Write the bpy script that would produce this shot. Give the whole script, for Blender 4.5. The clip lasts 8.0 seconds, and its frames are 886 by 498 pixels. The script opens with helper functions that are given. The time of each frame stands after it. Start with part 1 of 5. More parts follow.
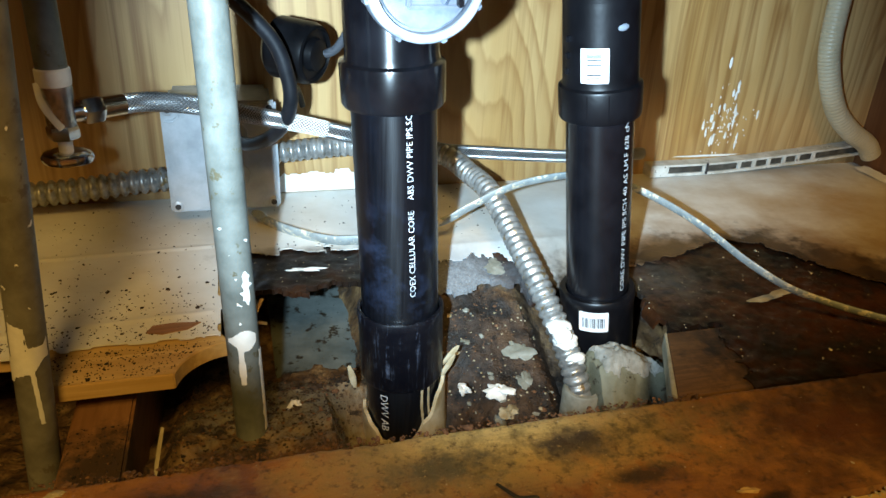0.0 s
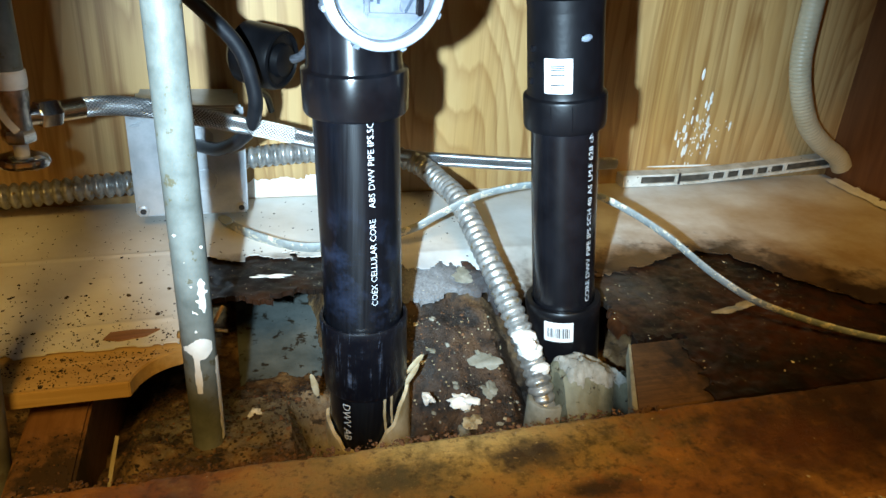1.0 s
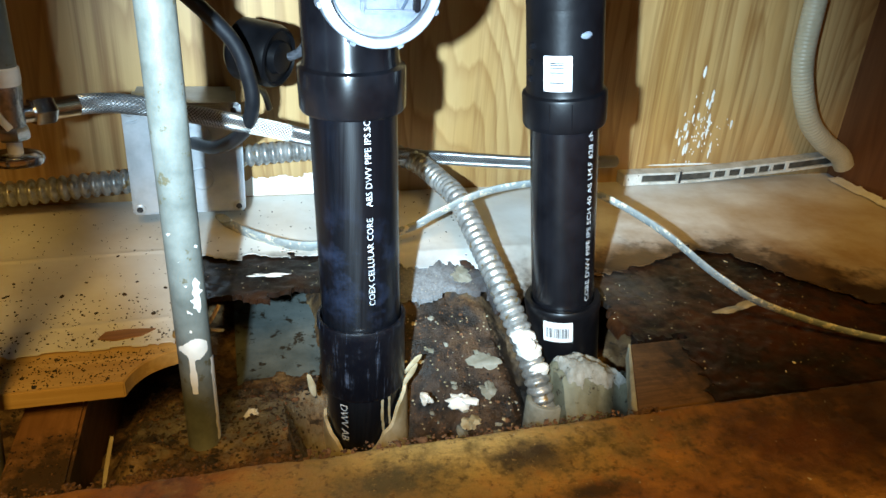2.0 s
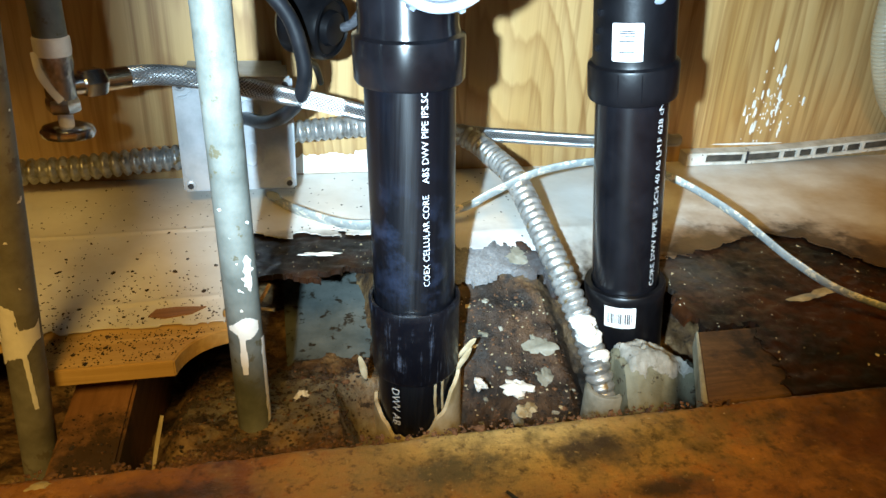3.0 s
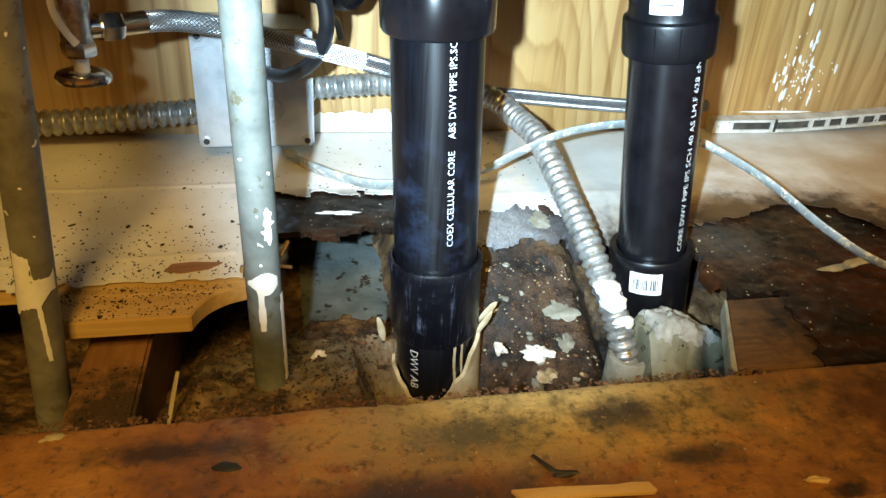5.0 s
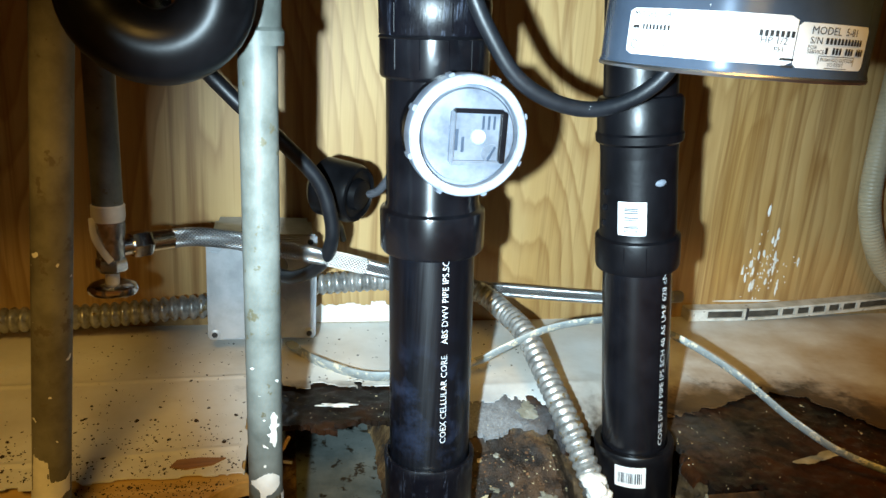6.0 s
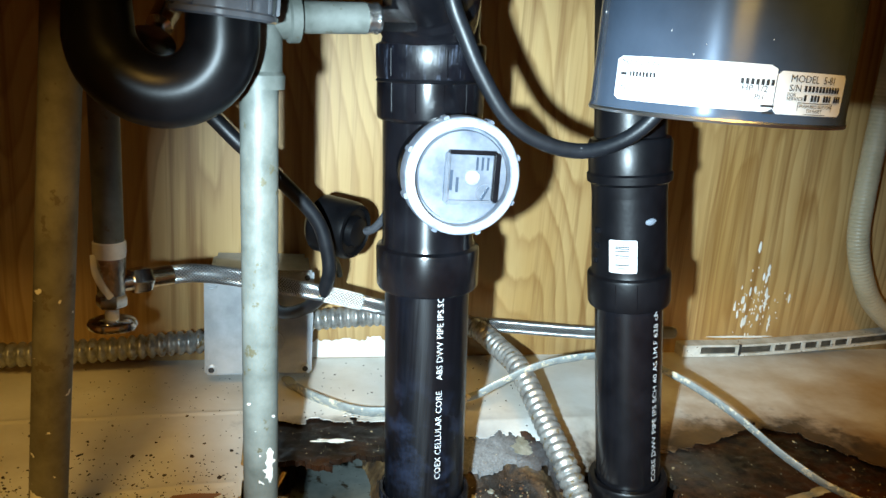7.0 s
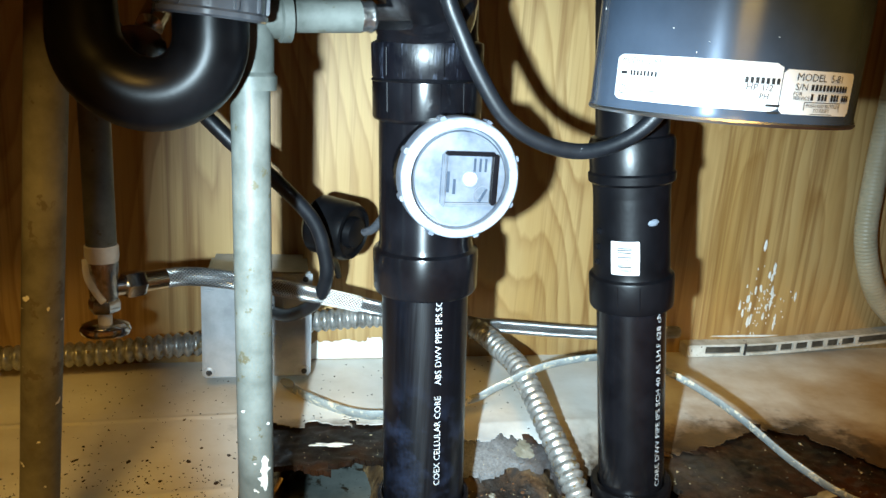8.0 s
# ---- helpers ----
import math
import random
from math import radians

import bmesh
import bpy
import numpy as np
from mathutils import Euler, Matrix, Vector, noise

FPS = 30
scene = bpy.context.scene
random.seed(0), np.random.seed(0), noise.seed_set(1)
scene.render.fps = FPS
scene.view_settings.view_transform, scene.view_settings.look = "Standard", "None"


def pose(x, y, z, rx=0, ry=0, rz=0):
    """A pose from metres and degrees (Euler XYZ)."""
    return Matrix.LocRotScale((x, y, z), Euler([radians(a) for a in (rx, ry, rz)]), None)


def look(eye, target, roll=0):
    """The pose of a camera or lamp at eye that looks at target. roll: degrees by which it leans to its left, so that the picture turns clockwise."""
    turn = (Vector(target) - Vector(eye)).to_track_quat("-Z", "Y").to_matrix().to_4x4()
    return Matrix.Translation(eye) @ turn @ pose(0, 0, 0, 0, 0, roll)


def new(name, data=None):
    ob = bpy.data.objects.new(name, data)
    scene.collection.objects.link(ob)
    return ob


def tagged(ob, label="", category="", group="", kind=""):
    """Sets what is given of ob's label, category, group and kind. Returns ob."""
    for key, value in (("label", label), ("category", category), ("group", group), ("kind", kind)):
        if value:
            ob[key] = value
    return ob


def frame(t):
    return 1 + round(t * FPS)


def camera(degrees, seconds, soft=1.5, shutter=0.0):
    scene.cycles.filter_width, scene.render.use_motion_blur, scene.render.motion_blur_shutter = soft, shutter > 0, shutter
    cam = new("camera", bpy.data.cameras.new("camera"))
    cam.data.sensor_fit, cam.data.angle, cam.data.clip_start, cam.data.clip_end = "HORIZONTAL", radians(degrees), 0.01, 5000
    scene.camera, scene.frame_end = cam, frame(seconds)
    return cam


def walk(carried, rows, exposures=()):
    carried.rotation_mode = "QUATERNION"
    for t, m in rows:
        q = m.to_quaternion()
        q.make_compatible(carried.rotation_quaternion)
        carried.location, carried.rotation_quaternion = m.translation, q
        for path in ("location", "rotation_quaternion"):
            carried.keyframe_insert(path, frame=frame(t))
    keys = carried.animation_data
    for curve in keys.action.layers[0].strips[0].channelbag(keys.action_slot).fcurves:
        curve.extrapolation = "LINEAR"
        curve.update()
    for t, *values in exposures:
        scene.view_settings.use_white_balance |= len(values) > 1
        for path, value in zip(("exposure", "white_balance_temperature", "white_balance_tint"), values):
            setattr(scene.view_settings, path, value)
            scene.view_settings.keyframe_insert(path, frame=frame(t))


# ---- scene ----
cam = camera(62.0, 8.0)
PATH = [
    (0, (-0.1024, -0.4641, 0.2869), (0.1513, 0.3973, -0.1533), 3.00),
    (0.5, (-0.0907, -0.4637, 0.2871), (0.1715, 0.3957, -0.1519), 3.84),
    (1, (-0.0856, -0.4649, 0.2886), (0.1860, 0.3948, -0.1439), 4.10),
    (2.3, (-0.0819, -0.4562, 0.2861), (0.1856, 0.4019, -0.1523), 4.17),
    (2.5, (-0.0833, -0.4479, 0.2797), (0.1679, 0.4124, -0.1639), 4.02),
    (3, (-0.0849, -0.4404, 0.2752), (0.1252, 0.4226, -0.1844), 3.13),
    (3.5, (-0.0876, -0.4359, 0.2704), (0.1123, 0.4147, -0.2159), 3.50),
    (4, (-0.0913, -0.4322, 0.2607), (0.1053, 0.4061, -0.2479), 3.93),
    (4.2, (-0.0917, -0.4315, 0.2605), (0.1041, 0.4070, -0.2480), 3.94),
    (5.3, (-0.0924, -0.4302, 0.2612), (0.1090, 0.4296, -0.2080), 4.17),
    (5.5, (-0.0929, -0.4318, 0.2679), (0.1122, 0.4539, -0.1486), 3.96),
    (6, (-0.1012, -0.4577, 0.3016), (0.1115, 0.4748, 0.0095), 4.04),
    (6.5, (-0.1016, -0.4682, 0.3070), (0.1146, 0.4741, 0.0511), 4.13),
    (7, (-0.1026, -0.4663, 0.3063), (0.1149, 0.4779, 0.0588), 4.20),
    (7.5, (-0.0981, -0.4609, 0.3086), (0.1178, 0.4834, 0.0605), 4.01),
    (8, (-0.0964, -0.4569, 0.3087), (0.1149, 0.4870, 0.0545), 3.88),
]
walk(cam, [(t, look(eye, target, roll)) for t, eye, target, roll in PATH], [(0, -0.8, 6000, 7), (1, -0.75, 6050, 7), (2.5, -0.6, 6150, 7), (4, -0.3, 6200, 7), (5.5, -0.5, 6150, 7), (5.8, -0.98, 6550, 7), (8, -0.92, 6600, 7)])

# ---- light ----
def make_world():
    w = bpy.data.worlds.new("dim_room")
    w.use_nodes = True
    bg = w.node_tree.nodes["Background"]
    bg.inputs[0].default_value = (1.0, 0.62, 0.30, 1)
    bg.inputs[1].default_value = 0.002
    scene.world = w


make_world()
torch = bpy.data.lights.new("torch", "SPOT")
torch.energy, torch.color, torch.shadow_soft_size = 94.0, (0.64, 0.85, 1.0), 0.006
torch.spot_size, torch.spot_blend = radians(58), 0.80
torch_ob = new("torch", torch)
torch_ob.matrix_world = look((-0.152, -0.462, 0.285), (0.128, 0.22, 0.125))
room = bpy.data.lights.new("kitchen_lamp", "AREA")
room.energy, room.color, room.shape, room.size, room.size_y = 52.0, (1.0, 0.58, 0.13), "RECTANGLE", 0.5, 0.4
room_ob = new("kitchen_lamp", room)
room_ob.matrix_world = look((-0.25, -1.60, 1.55), (0.0, 0.0, 0.0))
scene.view_settings.exposure = 0.0


# ---- materials ----
def material(name):
    m = bpy.data.materials.new(name)
    m.use_nodes = True
    nt = m.node_tree
    return m, nt, nt.nodes["Principled BSDF"]


def coords(nt, scale=(1, 1, 1)):
    tc = nt.nodes.new("ShaderNodeTexCoord")
    mp = nt.nodes.new("ShaderNodeMapping")
    mp.inputs["Scale"].default_value = scale
    nt.links.new(tc.outputs["Object"], mp.inputs[0])
    return mp.outputs[0]


def noise_node(nt, vec, scale, detail=6.0, rough=0.6, distort=0.0):
    n = nt.nodes.new("ShaderNodeTexNoise")
    n.inputs["Scale"].default_value, n.inputs["Detail"].default_value = scale, detail
    n.inputs["Roughness"].default_value, n.inputs["Distortion"].default_value = rough, distort
    nt.links.new(vec, n.inputs["Vector"])
    return n.outputs[0]


def ramp(nt, fac, stops):
    r = nt.nodes.new("ShaderNodeValToRGB")
    e = r.color_ramp.elements
    while len(e) < len(stops):
        e.new(0.5)
    for k, (p, c) in zip(e, stops):
        k.position = p
        k.color = (*c, 1) if len(c) == 3 else c
    nt.links.new(fac, r.inputs[0])
    return r.outputs[0]


def mix(nt, fac, a, b, mode="MIX"):
    n = nt.nodes.new("ShaderNodeMix")
    n.data_type, n.blend_type = "RGBA", mode
    for sock, v in ((n.inputs[0], fac), (n.inputs[6], a), (n.inputs[7], b)):
        if isinstance(v, (int, float)):
            sock.default_value = v
        elif isinstance(v, tuple):
            sock.default_value = (*v, 1)
        else:
            nt.links.new(v, sock)
    return n.outputs[2]


def maths(nt, op, a, b=0.0):
    n = nt.nodes.new("ShaderNodeMath")
    n.operation = op
    for sock, v in zip(n.inputs, (a, b)):
        if isinstance(v, (int, float)):
            sock.default_value = v
        else:
            nt.links.new(v, sock)
    return n.outputs[0]


def bump(nt, bsdf, height, strength=0.3, dist=0.001):
    b = nt.nodes.new("ShaderNodeBump")
    b.inputs["Strength"].default_value, b.inputs["Distance"].default_value = strength, dist
    nt.links.new(height, b.inputs["Height"])
    nt.links.new(b.outputs[0], bsdf.inputs["Normal"])


def simple(name, dark, light, rough=0.5, metal=0.0, scale=60.0, bumpy=0.2, lo=0.35, hi=0.65, spots=None, stretch=(1, 1, 1)):
    """A two-tone mottled surface with grain; spots: (colour, scale, threshold)."""
    m, nt, b = material(name)
    v = coords(nt, stretch)
    n = noise_node(nt, v, scale)
    col = ramp(nt, n, [(lo, dark), (hi, light)])
    if spots:
        s = noise_node(nt, v, spots[1], 4.0, 0.7)
        f = ramp(nt, s, [(spots[2], (0, 0, 0)), (spots[2] + 0.04, (1, 1, 1))])
        col = mix(nt, f, col, spots[0])
    nt.links.new(col, b.inputs["Base Color"])
    b.inputs["Roughness"].default_value, b.inputs["Metallic"].default_value = rough, metal
    bump(nt, b, noise_node(nt, v, scale * 6, 4.0), bumpy, 0.0006)
    return m


def plywood(name, dark, light, grain=(30, 30, 2.2), rough=0.55, ringed=0.30):
    m, nt, b = material(name)
    v = coords(nt, grain)
    warp = noise_node(nt, coords(nt, (6, 6, 2.5)), 1.5, 3.0)
    n = noise_node(nt, v, 1.6, 8.0, 0.62, 2.2)
    both = maths(nt, "ADD", maths(nt, "MULTIPLY", n, 0.62), maths(nt, "MULTIPLY", warp, 0.38))
    col = ramp(nt, both, [(0.33, dark), (0.47, tuple(0.5 * (p + q) for p, q in zip(dark, light))), (0.6, light)])
    fine = noise_node(nt, coords(nt, (400, 400, 12)), 1.0, 3.0)
    rings = nt.nodes.new("ShaderNodeTexWave")
    rings.bands_direction, rings.wave_profile = "X", "SAW"
    rings.inputs["Scale"].default_value, rings.inputs["Distortion"].default_value = 0.42, 16.0
    rings.inputs["Detail"].default_value, rings.inputs["Detail Scale"].default_value = 3.0, 0.55
    nt.links.new(coords(nt, grain), rings.inputs[0])
    col = mix(nt, maths(nt, "MULTIPLY", ramp(nt, rings.outputs[1], [(0.45, (0, 0, 0)), (0.97, (1, 1, 1))]), ringed), col, dark)
    col = mix(nt, maths(nt, "MULTIPLY", fine, 0.35), col, dark)
    nt.links.new(col, b.inputs["Base Color"])
    b.inputs["Roughness"].default_value = rough
    bump(nt, b, fine, 0.15, 0.0005)
    return m


def axes_of(nt):
    tc = nt.nodes.new("ShaderNodeTexCoord")
    sp = nt.nodes.new("ShaderNodeSeparateXYZ")
    nt.links.new(tc.outputs["Object"], sp.inputs[0])
    return sp.outputs[0], sp.outputs[1], sp.outputs[2]


def wall_plywood():
    """Rotary-cut veneer: wandering growth rings, fine streaks, unevenly darker towards the foot."""
    m, nt, b = material("plywood_wall")
    x, y, z = axes_of(nt)
    wander = noise_node(nt, coords(nt, (3.4, 3.4, 0.75)), 1.0, 3.0, 0.5)
    wobble = noise_node(nt, coords(nt, (22, 22, 3.0)), 1.0, 4.0, 0.6)
    phase = maths(nt, "ADD", maths(nt, "MULTIPLY", x, 42.0), maths(nt, "ADD", maths(nt, "MULTIPLY", wander, 36.0), maths(nt, "MULTIPLY", wobble, 1.6)))
    ring = ramp(nt, maths(nt, "FRACT", phase), [(0.0, (0.05, 0.05, 0.05)), (0.55, (0.35, 0.35, 0.35)), (0.86, (1, 1, 1)), (1.0, (0.05, 0.05, 0.05))])
    patch = noise_node(nt, coords(nt, (7, 7, 1.6)), 1.0, 4.0, 0.6)
    fine = noise_node(nt, coords(nt, (520, 520, 9)), 1.0, 4.0, 0.65)
    streak = noise_node(nt, coords(nt, (95, 95, 2.2)), 1.0, 4.0, 0.6)
    col = ramp(nt, patch, [(0.34, (0.50, 0.295, 0.095)), (0.66, (0.71, 0.505, 0.235))])
    col = mix(nt, maths(nt, "MULTIPLY", ring, ramp(nt, wobble, [(0.3, (0.35, 0.35, 0.35)), (0.7, (0.72, 0.72, 0.72))])), col, (0.26, 0.115, 0.026))
    col = mix(nt, maths(nt, "MULTIPLY", ramp(nt, streak, [(0.50, (0, 0, 0)), (0.68, (1, 1, 1))]), 0.7), col, (0.20, 0.085, 0.020))
    col = mix(nt, maths(nt, "MULTIPLY", fine, 0.32), col, (0.30, 0.15, 0.04))
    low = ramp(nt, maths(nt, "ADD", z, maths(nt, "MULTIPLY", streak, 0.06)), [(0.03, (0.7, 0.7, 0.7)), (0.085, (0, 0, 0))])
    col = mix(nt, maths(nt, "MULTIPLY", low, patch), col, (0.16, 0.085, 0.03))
    nt.links.new(col, b.inputs["Base Color"])
    nt.links.new(ramp(nt, patch, [(0.3, (0.42, 0.42, 0.42)), (0.7, (0.58, 0.58, 0.58))]), b.inputs["Roughness"])
    bump(nt, b, maths(nt, "ADD", fine, maths(nt, "MULTIPLY", ring, 0.4)), 0.2, 0.0005)
    return m


WALL = wall_plywood()


def blot(nt, x, y, cx, cy, rx, ry, ragged, soft=0.5):
    """A mask for a stain or painted patch: 1 inside an uneven oval, 0 outside."""
    dx = maths(nt, "POWER", maths(nt, "ABSOLUTE", maths(nt, "DIVIDE", maths(nt, "SUBTRACT", x, cx), rx)), 2.0)
    dy = maths(nt, "POWER", maths(nt, "ABSOLUTE", maths(nt, "DIVIDE", maths(nt, "SUBTRACT", y, cy), ry)), 2.0)
    d = maths(nt, "ADD", maths(nt, "SQRT", maths(nt, "ADD", dx, dy)), maths(nt, "MULTIPLY", maths(nt, "SUBTRACT", ragged, 0.5), 1.8))
    return ramp(nt, d, [(max(0.0, 1.0 - soft), (1, 1, 1)), (1.0, (0, 0, 0))])


def rotten():
    m, nt, b = material("rotten_board")
    v = coords(nt)
    x, y, z = axes_of(nt)
    big, mid, fine = noise_node(nt, v, 16, 6.0, 0.65), noise_node(nt, v, 70, 6.0, 0.7), noise_node(nt, v, 420, 4.0, 0.7)
    col = ramp(nt, big, [(0.36, (0.004, 0.0035, 0.003)), (0.48, (0.011, 0.006, 0.0035)), (0.58, (0.030, 0.011, 0.004)), (0.72, (0.070, 0.028, 0.010))])
    col = mix(nt, ramp(nt, mid, [(0.50, (0, 0, 0)), (0.62, (0.8, 0.8, 0.8))]), col, (0.006, 0.005, 0.004))
    col = mix(nt, maths(nt, "MULTIPLY", blot(nt, x, y, 0.33, -0.045, 0.10, 0.07, mid, 0.8), 0.7), col, (0.065, 0.020, 0.006))
    col = mix(nt, maths(nt, "MULTIPLY", blot(nt, x, y, 0.235, 0.015, 0.045, 0.05, mid, 0.8), maths(nt, "MULTIPLY", fine, 0.55)), col, (0.13, 0.125, 0.11))
    # Pale residue between the pipes, with torch glare on the wet board painted in.
    dust = maths(nt, "MULTIPLY", ramp(nt, fine, [(0.25, (0.35, 0.35, 0.35)), (0.75, (1, 1, 1))]), blot(nt, x, y, 0.080, 0.062, 0.065, 0.060, big, 0.95))
    col = mix(nt, dust, col, (0.29, 0.30, 0.31))
    nt.links.new(col, b.inputs["Base Color"])
    nt.links.new(ramp(nt, mid, [(0.4, (0.30, 0.30, 0.30)), (0.65, (0.62, 0.62, 0.62))]), b.inputs["Roughness"])
    b.inputs["Specular IOR Level"].default_value = 0.3
    bump(nt, b, maths(nt, "ADD", mid, maths(nt, "MULTIPLY", fine, 0.35)), 0.38, 0.0010)
    return m


def stained_rail():
    m, nt, b = material("stained_rail")
    v = coords(nt)
    x, y, z = axes_of(nt)
    big, mid = noise_node(nt, v, 14, 6.0, 0.62), noise_node(nt, v, 60, 6.0, 0.7)
    grain = noise_node(nt, coords(nt, (14, 220, 60)), 1.0, 5.0, 0.65)
    fine = noise_node(nt, v, 500, 4.0, 0.7)
    col = ramp(nt, big, [(0.34, (0.09, 0.033, 0.010)), (0.50, (0.27, 0.11, 0.022)), (0.66, (0.44, 0.20, 0.040))])
    col = mix(nt, blot(nt, x, y, 0.03, -0.155, 0.16, 0.050, mid, 0.7), col, ramp(nt, mid, [(0.35, (0.24, 0.18, 0.06)), (0.6, (0.66, 0.50, 0.19))]))
    # Wide right-hand blot: stain painted deeper to make up for weaker light there.
    for cx, cy, rx, ry, c in ((-0.01, -0.168, 0.045, 0.018, (0.085, 0.090, 0.070)), (0.075, -0.165, 0.035, 0.020, (0.050, 0.042, 0.040)), (0.10, -0.196, 0.030, 0.011, (0.020, 0.014, 0.008)), (-0.155, -0.160, 0.050, 0.010, (0.016, 0.010, 0.006)), (0.165, -0.226, 0.016, 0.006, (0.010, 0.008, 0.006)), (0.36, -0.165, 0.26, 0.12, (0.012, 0.005, 0.0025)), (0.24, -0.185, 0.05, 0.03, (0.10, 0.030, 0.006)), (-0.05, -0.205, 0.10, 0.018, (0.035, 0.016, 0.006))):
        col = mix(nt, maths(nt, "MULTIPLY", blot(nt, x, y, cx, cy, rx, ry, mid, 0.7), 0.85), col, c)
    col = mix(nt, maths(nt, "MULTIPLY", ramp(nt, grain, [(0.52, (0, 0, 0)), (0.7, (1, 1, 1))]), 0.22), col, (0.045, 0.018, 0.007))
    speck, pore = noise_node(nt, v, 230, 5.0, 0.75), noise_node(nt, v, 130, 5.0, 0.75)
    col = mix(nt, ramp(nt, pore, [(0.53, (0, 0, 0)), (0.66, (0.75, 0.75, 0.75))]), col, (0.040, 0.020, 0.009))
    col = mix(nt, maths(nt, "MULTIPLY", ramp(nt, speck, [(0.60, (0, 0, 0)), (0.68, (0.75, 0.75, 0.75))]), blot(nt, x, y, 0.03, -0.165, 0.17, 0.055, mid, 0.6)), col, (0.60, 0.47, 0.22))
    col = mix(nt, ramp(nt, fine, [(0.68, (0, 0, 0)), (0.72, (0.8, 0.8, 0.8))]), col, (0.02, 0.012, 0.008))
    nt.links.new(col, b.inputs["Base Color"])
    nt.links.new(ramp(nt, big, [(0.4, (0.42, 0.42, 0.42)), (0.65, (0.66, 0.66, 0.66))]), b.inputs["Roughness"])
    bump(nt, b, maths(nt, "ADD", maths(nt, "ADD", mid, maths(nt, "MULTIPLY", grain, 0.4)), maths(nt, "ADD", maths(nt, "MULTIPLY", fine, 0.5), maths(nt, "MULTIPLY", speck, 0.7))), 0.7, 0.0014)
    return m


def worn_floor():
    m, nt, b = material("white_floor_covering")
    v = coords(nt)
    x, y, z = axes_of(nt)
    big, mid, fine = noise_node(nt, v, 9, 5.0, 0.6), noise_node(nt, v, 45, 6.0, 0.7), noise_node(nt, v, 300, 4.0, 0.7)
    col = ramp(nt, big, [(0.35, (0.58, 0.55, 0.49)), (0.65, (0.76, 0.75, 0.71))])
    col = mix(nt, maths(nt, "MULTIPLY", ramp(nt, mid, [(0.55, (0, 0, 0)), (0.75, (1, 1, 1))]), 0.2), col, (0.45, 0.38, 0.28))
    col = mix(nt, maths(nt, "MULTIPLY", blot(nt, x, y, 0.58, 0.05, 0.36, 0.26, big, 1.0), 0.9), col, (0.40, 0.25, 0.095))
    col = mix(nt, maths(nt, "MULTIPLY", blot(nt, x, y, 0.30, 0.045, 0.13, 0.055, big, 0.9), 0.75), col, (0.20, 0.13, 0.08))
    for cx, cy, rx, ry in ((0.19, 0.030, 0.080, 0.056), (0.27, 0.045, 0.085, 0.055), (0.35, 0.045, 0.075, 0.060), (0.40, 0.000, 0.065, 0.060), (0.44, -0.050, 0.075, 0.070)):
        col = mix(nt, maths(nt, "MULTIPLY", blot(nt, x, y, cx, cy, rx * 1.5, ry * 1.7, big, 1.0), 0.75), col, (0.23, 0.125, 0.045))
        col = mix(nt, maths(nt, "MULTIPLY", blot(nt, x, y, cx, cy, rx, ry, mid, 0.55), 0.95), col, (0.022, 0.011, 0.005))
    col = mix(nt, maths(nt, "MULTIPLY", blot(nt, x, y, 0.07, 0.085, 0.10, 0.040, big, 0.9), 0.8), col, (0.27, 0.275, 0.28))
    col = mix(nt, maths(nt, "MULTIPLY", blot(nt, x, y, -0.07, 0.110, 0.07, 0.016, mid, 0.8), 0.8), col, (0.09, 0.07, 0.05))
    col = mix(nt, ramp(nt, fine, [(0.70, (0, 0, 0)), (0.74, (0.6, 0.6, 0.6))]), col, (0.20, 0.15, 0.10))
    nt.links.new(col, b.inputs["Base Color"])
    nt.links.new(ramp(nt, mid, [(0.3, (0.36, 0.36, 0.36)), (0.7, (0.58, 0.58, 0.58))]), b.inputs["Roughness"])
    bump(nt, b, maths(nt, "ADD", mid, maths(nt, "MULTIPLY", fine, 0.4)), 0.25, 0.0008)
    return m


FLOOR = worn_floor()
ROT = rotten()
RAIL = stained_rail()
def damp_dirt():
    m, nt, b = material("damp_dirt")
    v = coords(nt)
    x, y, z = axes_of(nt)
    big, mid, fine = noise_node(nt, v, 30, 6.0, 0.65), noise_node(nt, v, 110, 6.0, 0.7), noise_node(nt, v, 420, 4.0, 0.7)
    col = ramp(nt, big, [(0.36, (0.030, 0.016, 0.008)), (0.52, (0.13, 0.070, 0.026)), (0.66, (0.30, 0.19, 0.080))])
    col = mix(nt, maths(nt, "MULTIPLY", blot(nt, x, y, 0.08, 0.0, 0.085, 0.11, mid, 0.4), 0.9), col, ramp(nt, big, [(0.4, (0.008, 0.007, 0.006)), (0.62, (0.06, 0.032, 0.017))]))
    # Greyish-green dirt on the left, lightened to stand in for torchlight.
    col = mix(nt, maths(nt, "MULTIPLY", blot(nt, x, y, -0.085, -0.015, 0.095, 0.065, mid, 0.6), 0.75), col, (0.21, 0.195, 0.14))
    col = mix(nt, ramp(nt, mid, [(0.56, (0, 0, 0)), (0.64, (0.9, 0.9, 0.9))]), col, (0.010, 0.008, 0.006))
    col = mix(nt, ramp(nt, fine, [(0.66, (0, 0, 0)), (0.71, (0.7, 0.7, 0.7))]), col, (0.34, 0.30, 0.22))
    nt.links.new(col, b.inputs["Base Color"])
    nt.links.new(ramp(nt, mid, [(0.4, (0.5, 0.5, 0.5)), (0.65, (0.9, 0.9, 0.9))]), b.inputs["Roughness"])
    bump(nt, b, maths(nt, "ADD", mid, maths(nt, "MULTIPLY", fine, 0.5)), 1.0, 0.002)
    return m


